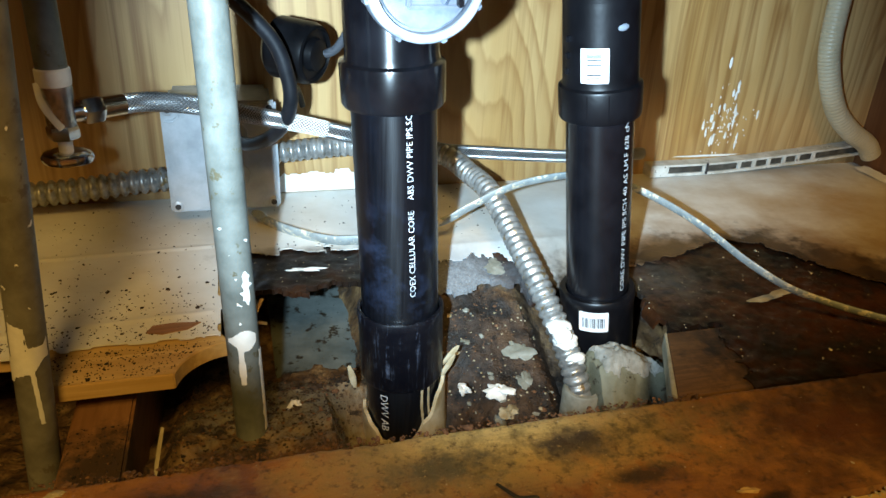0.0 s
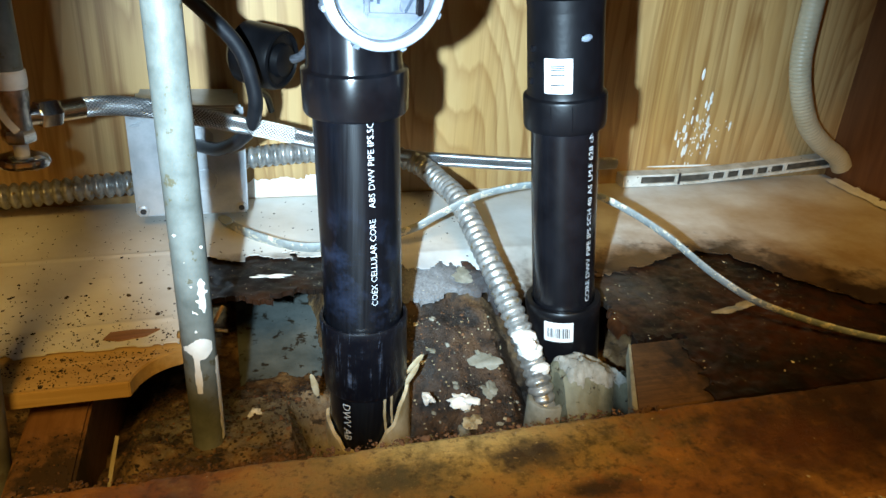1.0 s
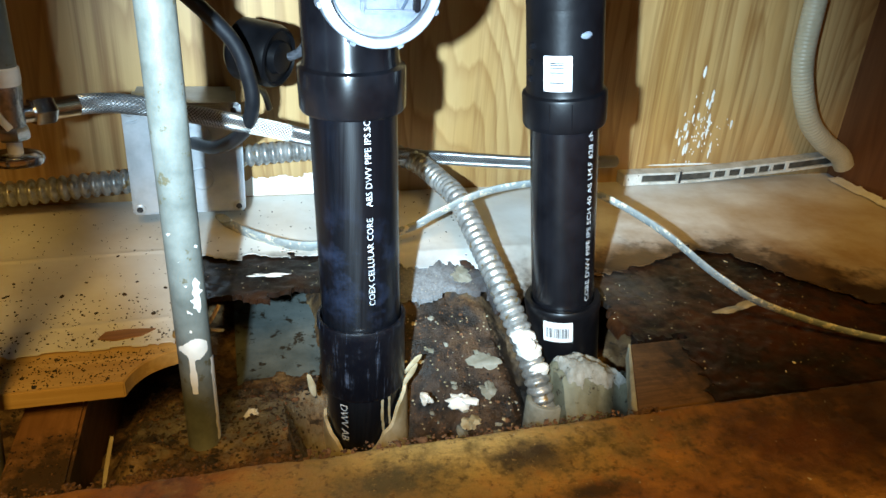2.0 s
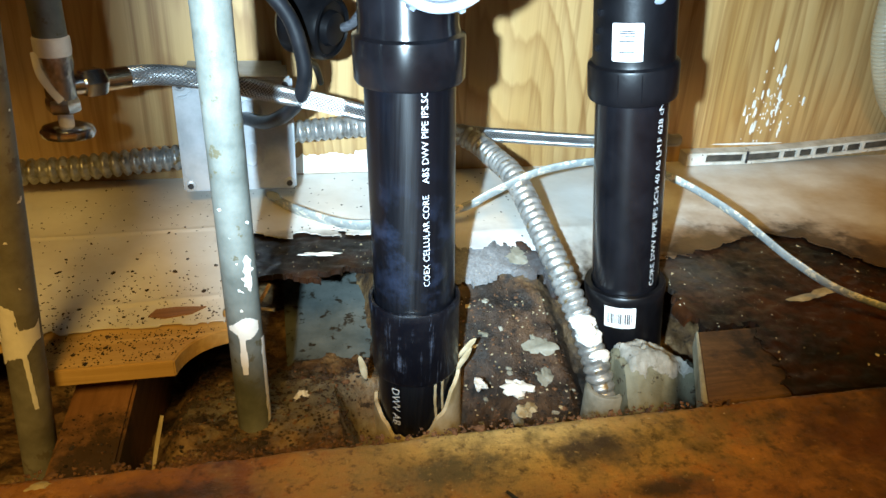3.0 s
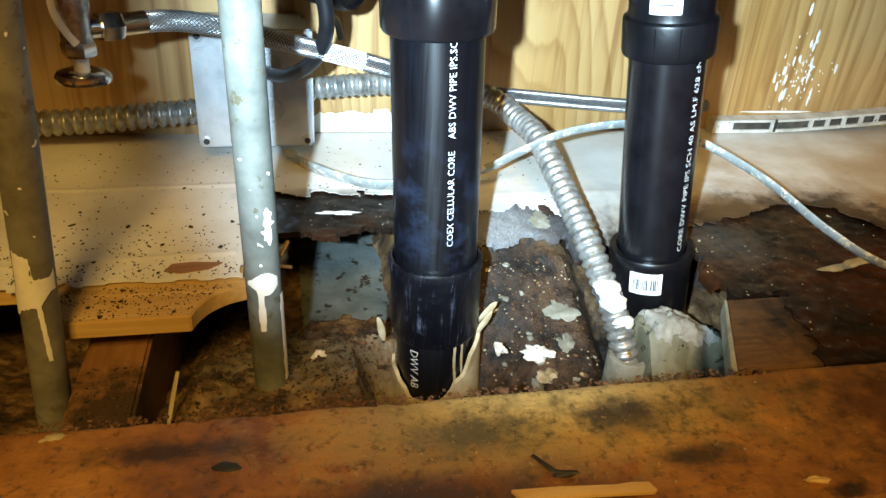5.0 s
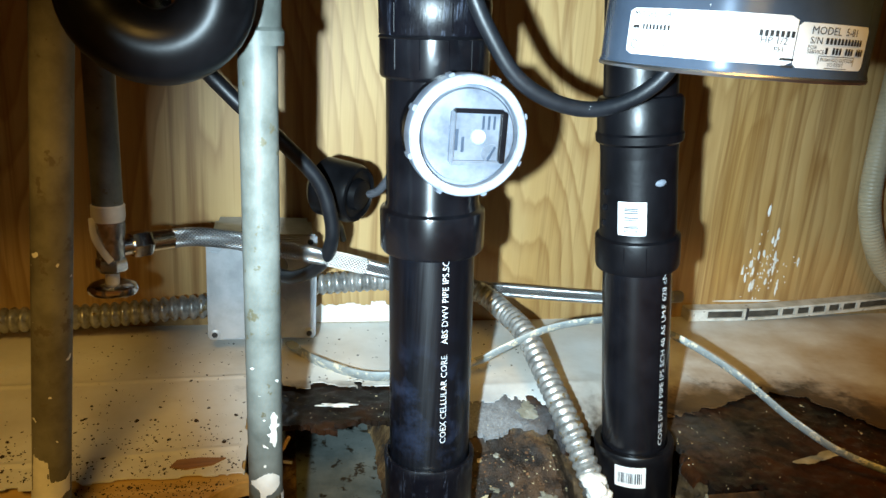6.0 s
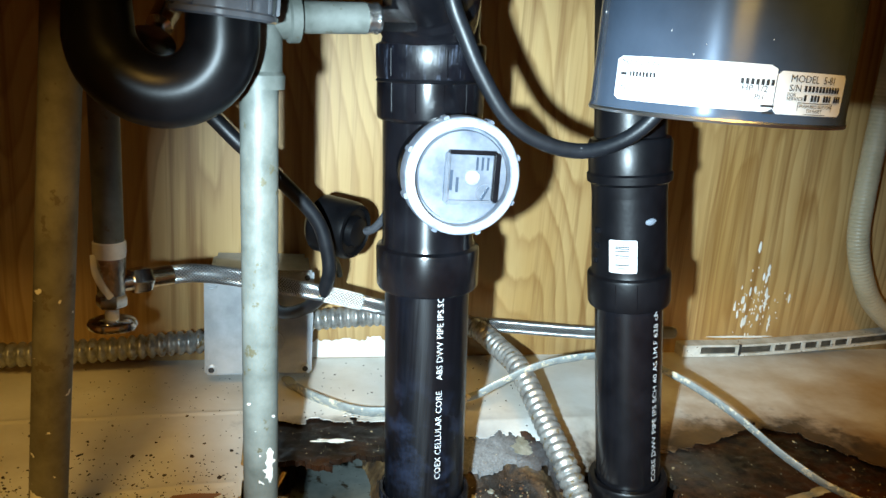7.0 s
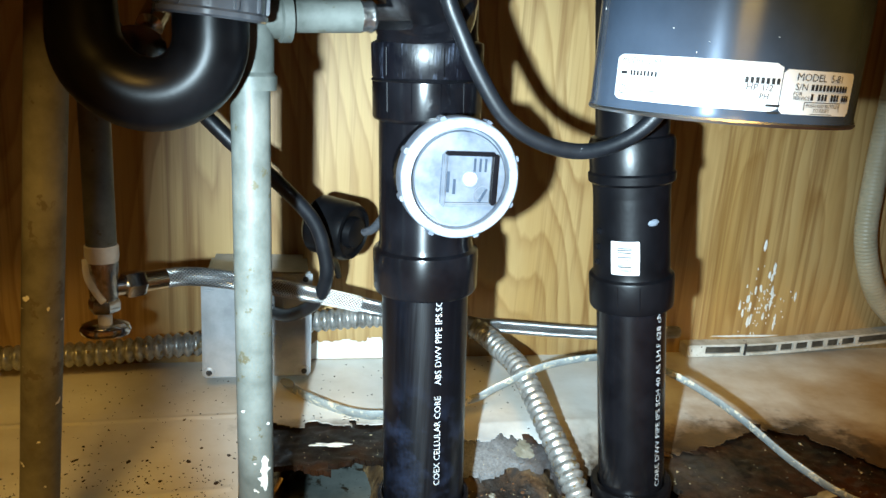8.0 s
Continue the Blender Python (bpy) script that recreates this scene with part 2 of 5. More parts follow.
DIRT = damp_dirt()
ABS = simple("black_plastic", (0.003, 0.003, 0.004), (0.007, 0.007, 0.009), 0.24, scale=40, bumpy=0.05)
TRAPBLACK = simple("trap_plastic", (0.0025, 0.0025, 0.003), (0.006, 0.006, 0.007), 0.34, scale=40, bumpy=0.06)
TRAPBLACK.node_tree.nodes["Principled BSDF"].inputs["Specular IOR Level"].default_value = 0.16
for node in (ABS.node_tree.nodes["Principled BSDF"],):
    node.inputs["Anisotropic"].default_value, node.inputs["Anisotropic Rotation"].default_value = 0.6, 0.25
    node.inputs["Specular IOR Level"].default_value = 0.6
GALV = simple("grey_painted_pipe", (0.085, 0.094, 0.083), (0.175, 0.188, 0.170), 0.5, scale=38, bumpy=0.3, spots=((0.095, 0.085, 0.05), 85, 0.61))
STEEL = simple("galvanised_steel", (0.45, 0.46, 0.46), (0.66, 0.67, 0.67), 0.34, 1.0, scale=60, bumpy=0.1)
BOXGREY = simple("grey_box", (0.30, 0.32, 0.335), (0.45, 0.47, 0.49), 0.42, 0.25, scale=40, bumpy=0.15)
WHITE = simple("white_paint", (0.72, 0.70, 0.64), (0.84, 0.82, 0.77), 0.5, scale=80, bumpy=0.2)
ENAMEL = simple("dark_enamel", (0.052, 0.072, 0.105), (0.070, 0.094, 0.135), 0.26, 0.25, scale=30, bumpy=0.02)
ENAMEL.node_tree.nodes["Principled BSDF"].inputs["Anisotropic"].default_value = 0.8
ENAMEL.node_tree.nodes["Principled BSDF"].inputs["Anisotropic Rotation"].default_value = 0.25


def scuffed_pipe():
    m, nt, b = material("scuffed_black_pipe")
    v = coords(nt)
    x, y, z = axes_of(nt)
    mid, streak = noise_node(nt, v, 60, 6.0, 0.65), noise_node(nt, coords(nt, (420, 420, 9)), 1.0, 5.0, 0.6)
    col = ramp(nt, streak, [(0.3, (0.0022, 0.0024, 0.0036)), (0.8, (0.0045, 0.005, 0.007))])
    scuff = maths(nt, "MULTIPLY", ramp(nt, mid, [(0.48, (0, 0, 0)), (0.72, (1, 1, 1))]), ramp(nt, maths(nt, "ABSOLUTE", maths(nt, "SUBTRACT", z, 0.175)), [(0.02, (0.9, 0.9, 0.9)), (0.06, (0.12, 0.12, 0.12))]))
    col = mix(nt, scuff, col, (0.014, 0.019, 0.036))
    nt.links.new(col, b.inputs["Base Color"])
    nt.links.new(ramp(nt, streak, [(0.32, (0.28, 0.28, 0.28)), (0.62, (0.35, 0.35, 0.35))]), b.inputs["Roughness"])
    b.inputs["Specular IOR Level"].default_value = 0.5
    b.inputs["Anisotropic"].default_value = 0.6
    b.inputs["Anisotropic Rotation"].default_value = 0.25
    bump(nt, b, streak, 0.06, 0.0004)
    return m


ABSPIPE = scuffed_pipe()


def scratched_coupling():
    m, nt, b = material("scratched_black_plastic")
    mid = noise_node(nt, coords(nt), 75, 5.0, 0.65)
    mp = nt.nodes.new("ShaderNodeMapping")
    mp.inputs["Rotation"].default_value, mp.inputs["Scale"].default_value = (0.0, 0.7, 0.0), (420, 420, 26)
    nt.links.new(coords(nt), mp.inputs[0])
    fine = noise_node(nt, mp.outputs[0], 1.0, 4.0, 0.7)
    worn = maths(nt, "MULTIPLY", ramp(nt, fine, [(0.54, (0, 0, 0)), (0.70, (1, 1, 1))]), ramp(nt, mid, [(0.46, (0, 0, 0)), (0.66, (1, 1, 1))]))
    nt.links.new(mix(nt, worn, (0.003, 0.003, 0.005), (0.09, 0.105, 0.15)), b.inputs["Base Color"])
    nt.links.new(ramp(nt, mid, [(0.35, (0.28, 0.28, 0.28)), (0.65, (0.46, 0.46, 0.46))]), b.inputs["Roughness"])
    bump(nt, b, maths(nt, "ADD", fine, mid), 0.25, 0.0006)
    return m


SCRATCHED = scratched_coupling()

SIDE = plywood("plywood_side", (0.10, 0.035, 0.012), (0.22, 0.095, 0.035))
PLY = plywood("bare_plywood", (0.42, 0.25, 0.07), (0.64, 0.43, 0.16), (3, 60, 60))
WOODBROWN = plywood("brown_timber", (0.16, 0.07, 0.022), (0.36, 0.18, 0.07), (40, 3, 40))
BLOCKWOOD = plywood("cut_timber", (0.045, 0.022, 0.008), (0.19, 0.095, 0.035), (5, 70, 50))


def stained(m, cx, cy, rx, ry, colour):
    """Adds a soft-edged patch of another colour to a finished material."""
    nt = m.node_tree
    b = nt.nodes["Principled BSDF"]
    x, y, z = axes_of(nt)
    old = b.inputs["Base Color"].links[0].from_socket
    nt.links.new(mix(nt, blot(nt, x, y, cx, cy, rx, ry, noise_node(nt, coords(nt), 80, 5.0, 0.7), 0.6), old, colour), b.inputs["Base Color"])


stained(WOODBROWN, -0.19, -0.09, 0.05, 0.05, (0.05, 0.028, 0.012))
# Darkens the sawn board towards its right end.
stained(BLOCKWOOD, 0.075, 0.0, 0.090, 0.10, (0.010, 0.006, 0.004))
PLASTER = simple("dirty_plaster", (0.20, 0.17, 0.10), (0.40, 0.37, 0.26), 0.85, scale=45, bumpy=0.4)
BROWNPLY = plywood("torn_ply", (0.16, 0.07, 0.02), (0.34, 0.17, 0.06), (8, 80, 30))
TAN = plywood("pale_wood", (0.50, 0.31, 0.11), (0.66, 0.46, 0.20), (10, 90, 90))
SLATE = simple("slate_sheet", (0.085, 0.100, 0.092), (0.16, 0.18, 0.165), 0.6, scale=32, bumpy=0.4, spots=((0.030, 0.022, 0.012), 75, 0.57))
ABSDULL = simple("dull_black_plastic", (0.0022, 0.0022, 0.003), (0.005, 0.005, 0.0065), 0.36, scale=55, bumpy=0.15)
ABSDULL.node_tree.nodes["Principled BSDF"].inputs["Specular IOR Level"].default_value = 0.35
MATTE = simple("matte_black_plastic", (0.004, 0.004, 0.005), (0.010, 0.010, 0.012), 0.48, scale=45, bumpy=0.15)
MATTE.node_tree.nodes["Principled BSDF"].inputs["Specular IOR Level"].default_value = 0.22
PLUG = simple("dusty_plastic", (0.08, 0.095, 0.125), (0.21, 0.235, 0.28), 0.36, scale=45, bumpy=0.15)
PLUGDARK = simple("grey_plastic", (0.075, 0.090, 0.115), (0.16, 0.18, 0.22), 0.4, scale=70, bumpy=0.2)
# Lighter than PLUG so the rim's wet shine is painted in; boss shares it.
PLUGRIM = simple("painted_shine", (0.22, 0.25, 0.30), (0.46, 0.50, 0.56), 0.24, scale=80, bumpy=0.4)
PRINT = simple("print_white", (0.36, 0.38, 0.40), (0.66, 0.67, 0.68), 0.6, scale=260, bumpy=0.0)
LABEL = simple("label_paper", (0.74, 0.74, 0.73), (0.80, 0.80, 0.79), 0.45, scale=40, bumpy=0.03)
INK = simple("black_ink", (0.012, 0.012, 0.013), (0.025, 0.025, 0.027), 0.6, scale=40, bumpy=0.0)
RUBBER = simple("black_rubber", (0.004, 0.005, 0.007), (0.010, 0.011, 0.014), 0.42, scale=70, bumpy=0.2, spots=((0.25, 0.25, 0.25), 260, 0.70))
OLDWHITE = simple("yellowed_plastic", (0.30, 0.23, 0.11), (0.52, 0.46, 0.32), 0.55, scale=60, bumpy=0.3)
OLDGREY = simple("weathered_grey", (0.15, 0.145, 0.105), (0.29, 0.285, 0.24), 0.65, scale=60, bumpy=0.3)
CREAM = simple("cream_plastic", (0.42, 0.37, 0.25), (0.52, 0.47, 0.34), 0.4, scale=30, bumpy=0.05)
CABLE = simple("cable_sheath", (0.20, 0.225, 0.225), (0.32, 0.35, 0.345), 0.42, scale=90, bumpy=0.1, spots=((0.60, 0.55, 0.42), 120, 0.55))
DUSTY = simple("paint_dusted_steel", (0.20, 0.20, 0.19), (0.48, 0.48, 0.46), 0.36, 0.6, scale=110, bumpy=0.3, spots=((0.26, 0.19, 0.09), 95, 0.60))
CONCRETE = simple("rough_concrete", (0.17, 0.165, 0.13), (0.38, 0.37, 0.33), 0.9, scale=70, bumpy=0.9, spots=((0.07, 0.055, 0.035), 190, 0.60))
OLDCEMENT = simple("damp_cement", (0.10, 0.095, 0.055), (0.22, 0.215, 0.15), 0.75, scale=40, bumpy=0.5, spots=((0.035, 0.022, 0.010), 120, 0.60))
SOIL = simple("black_soil", (0.010, 0.006, 0.004), (0.055, 0.032, 0.016), 0.85, scale=120, bumpy=0.5)
RUSTY = simple("rotten_crumb", (0.05, 0.022, 0.010), (0.20, 0.10, 0.045), 0.9, scale=150, bumpy=0.5)
CHROME = simple("chrome", (0.55, 0.55, 0.55), (0.78, 0.78, 0.78), 0.2, 1.0, scale=60, bumpy=0.05)
PAINTCHROME = simple("paint_splashed_chrome", (0.20, 0.20, 0.20), (0.70, 0.70, 0.70), 0.2, 0.95, scale=140, bumpy=0.5, spots=((0.62, 0.60, 0.55), 170, 0.53))
TRUNKWHITE = simple("dirty_white_plastic", (0.42, 0.40, 0.34), (0.70, 0.69, 0.64), 0.5, scale=55, bumpy=0.2, spots=((0.16, 0.13, 0.09), 110, 0.63))
DARKGAP = simple("dark_channel", (0.025, 0.022, 0.018), (0.085, 0.078, 0.062), 0.7, scale=90, bumpy=0.3)
FERRULE = simple("ferrule", (0.52, 0.42, 0.25), (0.70, 0.60, 0.42), 0.25, 1.0, scale=60, bumpy=0.05)
NUT = simple("glossy_grey_plastic", (0.07, 0.075, 0.085), (0.12, 0.125, 0.14), 0.16, scale=30, bumpy=0.03)
GALVOLD = simple("weathered_pipe", (0.11, 0.10, 0.075), (0.21, 0.20, 0.16), 0.6, scale=45, bumpy=0.3, spots=((0.12, 0.10, 0.07), 70, 0.62))


def braid(name, dark, light, metal, rough, scale):
    m, nt, b = material(name)
    v = coords(nt, (1, 1, 1))
    waves = []
    for turn in (0.75, -0.75):
        mp = nt.nodes.new("ShaderNodeMapping")
        mp.inputs["Rotation"].default_value = (0, turn, turn * 0.6)
        nt.links.new(v, mp.inputs[0])
        w = nt.nodes.new("ShaderNodeTexWave")
        w.inputs["Scale"].default_value = scale
        w.bands_direction = "X"
        nt.links.new(mp.outputs[0], w.inputs[0])
        waves.append(w.outputs[1])
    h = maths(nt, "MAXIMUM", waves[0], waves[1])
    nt.links.new(ramp(nt, h, [(0.35, dark), (0.8, light)]), b.inputs["Base Color"])
    b.inputs["Metallic"].default_value, b.inputs["Roughness"].default_value = metal, rough
    bump(nt, b, h, 0.8, 0.0008)
    return m


BRAID = simple("steel_core", (0.05, 0.05, 0.05), (0.12, 0.12, 0.12), 0.5, 0.3)
STRAND = simple("steel_strand", (0.36, 0.37, 0.37), (0.56, 0.57, 0.57), 0.30, 0.95, scale=200, bumpy=0.1)
CORD = braid("braided_cord", (0.006, 0.006, 0.008), (0.09, 0.095, 0.11), 0.0, 0.6, 180)


# ---- building helpers ----
def finish(name, bm, mat, parent=None, label="", smooth=True):
    me = bpy.data.meshes.new(name)
    bmesh.ops.recalc_face_normals(bm, faces=bm.faces)
    bm.to_mesh(me)
    bm.free()
    me.materials.append(mat)
    if smooth:
        for p in me.polygons:
            p.use_smooth = True
        me.set_sharp_from_angle(angle=radians(38))
    ob = new(name, me)
    if parent is not None:
        ob.parent = parent
    if label:
        tagged(ob, label)
    return ob


def part(name, bm, mat, parent, label="", smooth=True):
    return finish(name, bm, mat, parent, label, smooth)


def thing(name, at, label, category, group="", kind=""):
    ob = new(name)
    ob.location = at
    ob.empty_display_size = 0.02
    return tagged(ob, label, category, group, kind)


def block(x0, x1, y0, y1, z0, z1, bevel=0.0, bm=None):
    bm = bm or bmesh.new()
    made = bmesh.ops.create_cube(bm, size=1.0)["verts"]
    for v in made:
        v.co = Vector((x0 + (v.co.x + 0.5) * (x1 - x0), y0 + (v.co.y + 0.5) * (y1 - y0), z0 + (v.co.z + 0.5) * (z1 - z0)))
    if bevel:
        edges = {e for v in made for e in v.link_edges}
        bmesh.ops.bevel(bm, geom=list(edges), offset=bevel, segments=2, affect="EDGES")
    return bm


def lathe(profile, m=Matrix(), seg=40, bm=None):
    """Turns (radius, height) pairs round the z axis."""
    bm = bm or bmesh.new()
    rings = []
    for r, z in profile:
        if r < 1e-6:
            rings.append([bm.verts.new(m @ Vector((0, 0, z)))])
        else:
            rings.append([bm.verts.new(m @ Vector((r * math.cos(a), r * math.sin(a), z))) for a in (2 * math.pi * k / seg for k in range(seg))])
    for a, b in zip(rings, rings[1:]):
        for k in range(seg):
            f = [a[k % len(a)], a[(k + 1) % len(a)], b[(k + 1) % len(b)], b[k % len(b)]]
            f = list(dict.fromkeys(f))
            if len(f) > 2:
                bm.faces.new(f)
    return bm


def smooth_path(points, n):
    """A Catmull-Rom curve through the points, n steps a stretch."""
    p = [Vector(q) for q in points]
    p = [2 * p[0] - p[1]] + p + [2 * p[-1] - p[-2]]
    out = []
    for a, b, c, d in zip(p, p[1:], p[2:], p[3:]):
        for k in range(n):
            t = k / n
            out.append(0.5 * (2 * b + (c - a) * t + (2 * a - 5 * b + 4 * c - d) * t * t + (3 * b - a - 3 * c + d) * t ** 3))
    return out + [p[-2]]


def resample(path, step):
    out, far = [path[0]], 0.0
    for a, b in zip(path, path[1:]):
        n = (b - a).length
        while far + n >= step:
            a = a.lerp(b, (step - far) / n)
            n = (b - a).length
            out.append(a.copy())
            far = 0.0
        far += n
    return out


def sweep(path, radius, seg=14, bm=None, flat=1.0, up=(0, 0, 1)):
    """A tube along the path; radius: a number or a function of the length; flat: its second axis' share."""
    bm = bm or bmesh.new()
    rings, far = [], 0.0
    side = None
    for k, p in enumerate(path):
        d = (path[min(k + 1, len(path) - 1)] - path[max(k - 1, 0)]).normalized()
        if side is None:
            side = d.cross(Vector(up))
            side = side if side.length > 0.1 else d.cross(Vector((1, 0, 0)))
        side = (side - d * side.dot(d)).normalized()
        top = side.cross(d).normalized()
        if k:
            far += (p - path[k - 1]).length
        r = radius(far) if callable(radius) else radius
        rings.append([bm.verts.new(p + side * (r * math.cos(a)) + top * (r * flat * math.sin(a))) for a in (2 * math.pi * j / seg for j in range(seg))])
    for a, b in zip(rings, rings[1:]):
        for j in range(seg):
            bm.faces.new((a[j], a[(j + 1) % seg], b[(j + 1) % seg], b[j]))
    bm.faces.new(rings[0][::-1])
    bm.faces.new(rings[-1])
    return bm


def lean(foot, top):
    """A pose at foot whose z axis points to top, and the length."""
    foot, top = Vector(foot), Vector(top)
    d = top - foot
    return Matrix.Translation(foot) @ Vector((0, 0, 1)).rotation_difference(d).to_matrix().to_4x4(), d.length


# ---- more helpers ----
def rnd(x, y, k=1.0, seed=0.0):
    return noise.noise(Vector((x * k + seed, y * k - seed, seed * 0.37)))


def sheet(keep, x0, x1, y0, y1, step, height, thick):
    """A board of small cells where keep(x, y) holds, with its top at height(x, y)."""
    bm = bmesh.new()
    verts = {}
    nx, ny = round((x1 - x0) / step), round((y1 - y0) / step)

    def vert(i, j):
        if (i, j) not in verts:
            x, y = x0 + i * step, y0 + j * step
            jx, jy = 0.35 * step * rnd(x, y, 310, 3.1), 0.35 * step * rnd(x, y, 290, 7.7)
            verts[i, j] = bm.verts.new((x + jx * (0 < i < nx), y + jy * (0 < j < ny), height(x, y)))
        return verts[i, j]

    for i in range(nx):
        for j in range(ny):
            if keep(x0 + (i + 0.5) * step, y0 + (j + 0.5) * step):
                bm.faces.new((vert(i, j), vert(i + 1, j), vert(i + 1, j + 1), vert(i, j + 1)))
    rim = [v for v in bm.verts if v.is_boundary and x0 + step < v.co.x < x1 - step and y0 + step < v.co.y < y1 - step]
    for _ in range(2):
        bmesh.ops.smooth_vert(bm, verts=rim, factor=0.5, use_axis_x=True, use_axis_y=True, use_axis_z=False)
    if thick:
        top = list(bm.faces)
        made = bmesh.ops.extrude_face_region(bm, geom=top)["geom"]
        for v in made:
            if isinstance(v, bmesh.types.BMVert):
                v.co.z -= thick
    return bm


def slab(outline, z0, z1, bevel=0.0):
    """An upright prism over an outline."""
    bm = bmesh.new()
    f = bm.faces.new([bm.verts.new((x, y, z1)) for x, y in outline])
    made = bmesh.ops.extrude_face_region(bm, geom=[f])["geom"]
    for v in made:
        if isinstance(v, bmesh.types.BMVert):
            v.co.z = z0
    if bevel:
        bmesh.ops.bevel(bm, geom=list(bm.edges), offset=bevel, segments=2, affect="EDGES")
    return bm


def lump(at, size, seed, rough=0.35, sub=3, flat=0.0, bm=None):
    """An uneven stone or crumb; flat: cuts its underside."""
    bm = bm or bmesh.new()
    made = bmesh.ops.create_icosphere(bm, subdivisions=sub, radius=1.0)["verts"]
    for v in made:
        k = 1 + rough * (rnd(v.co.x * 1.3 + v.co.z, v.co.y * 1.3, 1.0, seed) + 0.5 * rnd(v.co.x * 3, v.co.y * 3 + v.co.z * 3, 1.0, seed + 5))
        c = v.co * k
        v.co = Vector((at[0] + c.x * size[0], at[1] + c.y * size[1], at[2] + max(c.z, -flat if flat else -9) * size[2]))
    return bm


def on_pipe(m, r, test, a0, a1, z0, z1, na=30, nz=40, lift=0.0006):
    """A thin coat on a pipe of pose m where test(angle, z) holds; angle 0 faces -y, grows to +x."""
    bm = bmesh.new()
    verts = {}

    def vert(i, j):
        if (i, j) not in verts:
            a, z = a0 + (a1 - a0) * i / na, z0 + (z1 - z0) * j / nz
            verts[i, j] = bm.verts.new(m @ Vector(((r + lift) * math.sin(a), -(r + lift) * math.cos(a), z)))
        return verts[i, j]

    for i in range(na):
        for j in range(nz):
            if test(a0 + (a1 - a0) * (i + 0.5) / na, z0 + (z1 - z0) * (j + 0.5) / nz):
                bm.faces.new((vert(i, j), vert(i + 1, j), vert(i + 1, j + 1), vert(i, j + 1)))
    rim = [v for v in bm.verts if v.is_boundary]
    for _ in range(3):
        bmesh.ops.smooth_vert(bm, verts=rim, factor=0.5, use_axis_x=True, use_axis_y=True, use_axis_z=True)
    for v in bm.verts:
        p = m.inverted() @ v.co
        k = (r + lift) / max(1e-6, math.hypot(p.x, p.y))
        v.co = m @ Vector((p.x * k, p.y * k, p.z))
    return bm


def letters(text, size, width=0.0, bold=0.0):
    """Flat letters of the built-in font, as points and faces in their own plane, stretched to width."""
    cu = bpy.data.curves.new("letters", "FONT")
    cu.body, cu.size, cu.resolution_u, cu.offset = text, size, 2, bold
    ob = bpy.data.objects.new("letters", cu)
    scene.collection.objects.link(ob)
    me = bpy.data.meshes.new_from_object(ob.evaluated_get(bpy.context.evaluated_depsgraph_get()))
    pts = [v.co.copy() for v in me.vertices]
    faces = [tuple(p.vertices) for p in me.polygons]
    bpy.data.objects.remove(ob)
    bpy.data.curves.remove(cu)
    bpy.data.meshes.remove(me)
    if width and pts:
        far = max(p.x for p in pts)
        for p in pts:
            p.x *= width / far
    return pts, faces


def letters_mesh(items, where):
    """items: (points, faces); where: maps a flat point to its place."""
    bm = bmesh.new()
    for pts, faces in items:
        vs = [bm.verts.new(where(p)) for p in pts]
        for f in faces:
            try:
                bm.faces.new([vs[k] for k in f])
            except ValueError:
                pass
    return bm


def bars(rows):
    """Plain bars (x, y, w, h) in a plane, as points and faces."""
    out = []
    for x, y, w, h in rows:
        n = 4
        pts = [Vector((x + w * k / n, y + h * j, 0)) for j in (0, 1) for k in range(n + 1)]
        out.append((pts, [(k, k + 1, k + n + 2, k + n + 1) for k in range(n)]))
    return out


# ---- structure ----
W, L, R, TOP = 0.25, -0.42, 0.64, 0.75
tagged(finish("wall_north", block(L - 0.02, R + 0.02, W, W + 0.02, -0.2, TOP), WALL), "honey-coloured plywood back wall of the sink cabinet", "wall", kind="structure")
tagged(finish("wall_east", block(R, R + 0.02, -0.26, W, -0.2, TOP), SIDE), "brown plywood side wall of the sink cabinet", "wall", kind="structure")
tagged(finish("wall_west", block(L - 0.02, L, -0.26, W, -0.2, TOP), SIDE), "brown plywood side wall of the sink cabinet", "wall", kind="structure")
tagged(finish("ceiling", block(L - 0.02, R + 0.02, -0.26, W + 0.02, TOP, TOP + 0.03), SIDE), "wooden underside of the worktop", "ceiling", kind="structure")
# Unseen board, added so the kitchen lamp reaches the floor but not the wall.
tagged(finish("lamp_blocker", block(L - 0.02, R + 0.02, -0.262, -0.242, 0.44, TOP), SIDE), "unseen brown board above the cabinet opening, added to block lamp light", "cabinet front", kind="structure")
# Unseen kitchen shell, added to close the room for reflections and bounced light.
tagged(finish("room_floor", block(-2.5, 2.5, -3.0, -0.26, -0.16, -0.13), SIDE), "unseen brown kitchen floor before the cabinet, added to close the room", "floor", kind="structure")
tagged(finish("room_wall_south", block(-2.5, 2.5, -3.05, -3.0, -0.16, 2.3), WHITE), "unseen plain pale kitchen wall, added for bounced light", "wall", kind="structure")
tagged(finish("room_wall_west", block(-2.55, -2.5, -3.05, 0.3, -0.16, 2.3), WHITE), "unseen plain pale kitchen wall, added for bounced light", "wall", kind="structure")
tagged(finish("room_wall_east", block(2.5, 2.55, -3.05, 0.3, -0.16, 2.3), WHITE), "unseen plain pale kitchen wall, added for bounced light", "wall", kind="structure")
tagged(finish("room_ceiling", block(-2.55, 2.55, -3.05, 0.3, 2.3, 2.34), WHITE), "unseen plain pale kitchen ceiling, added for bounced light", "ceiling", kind="structure")


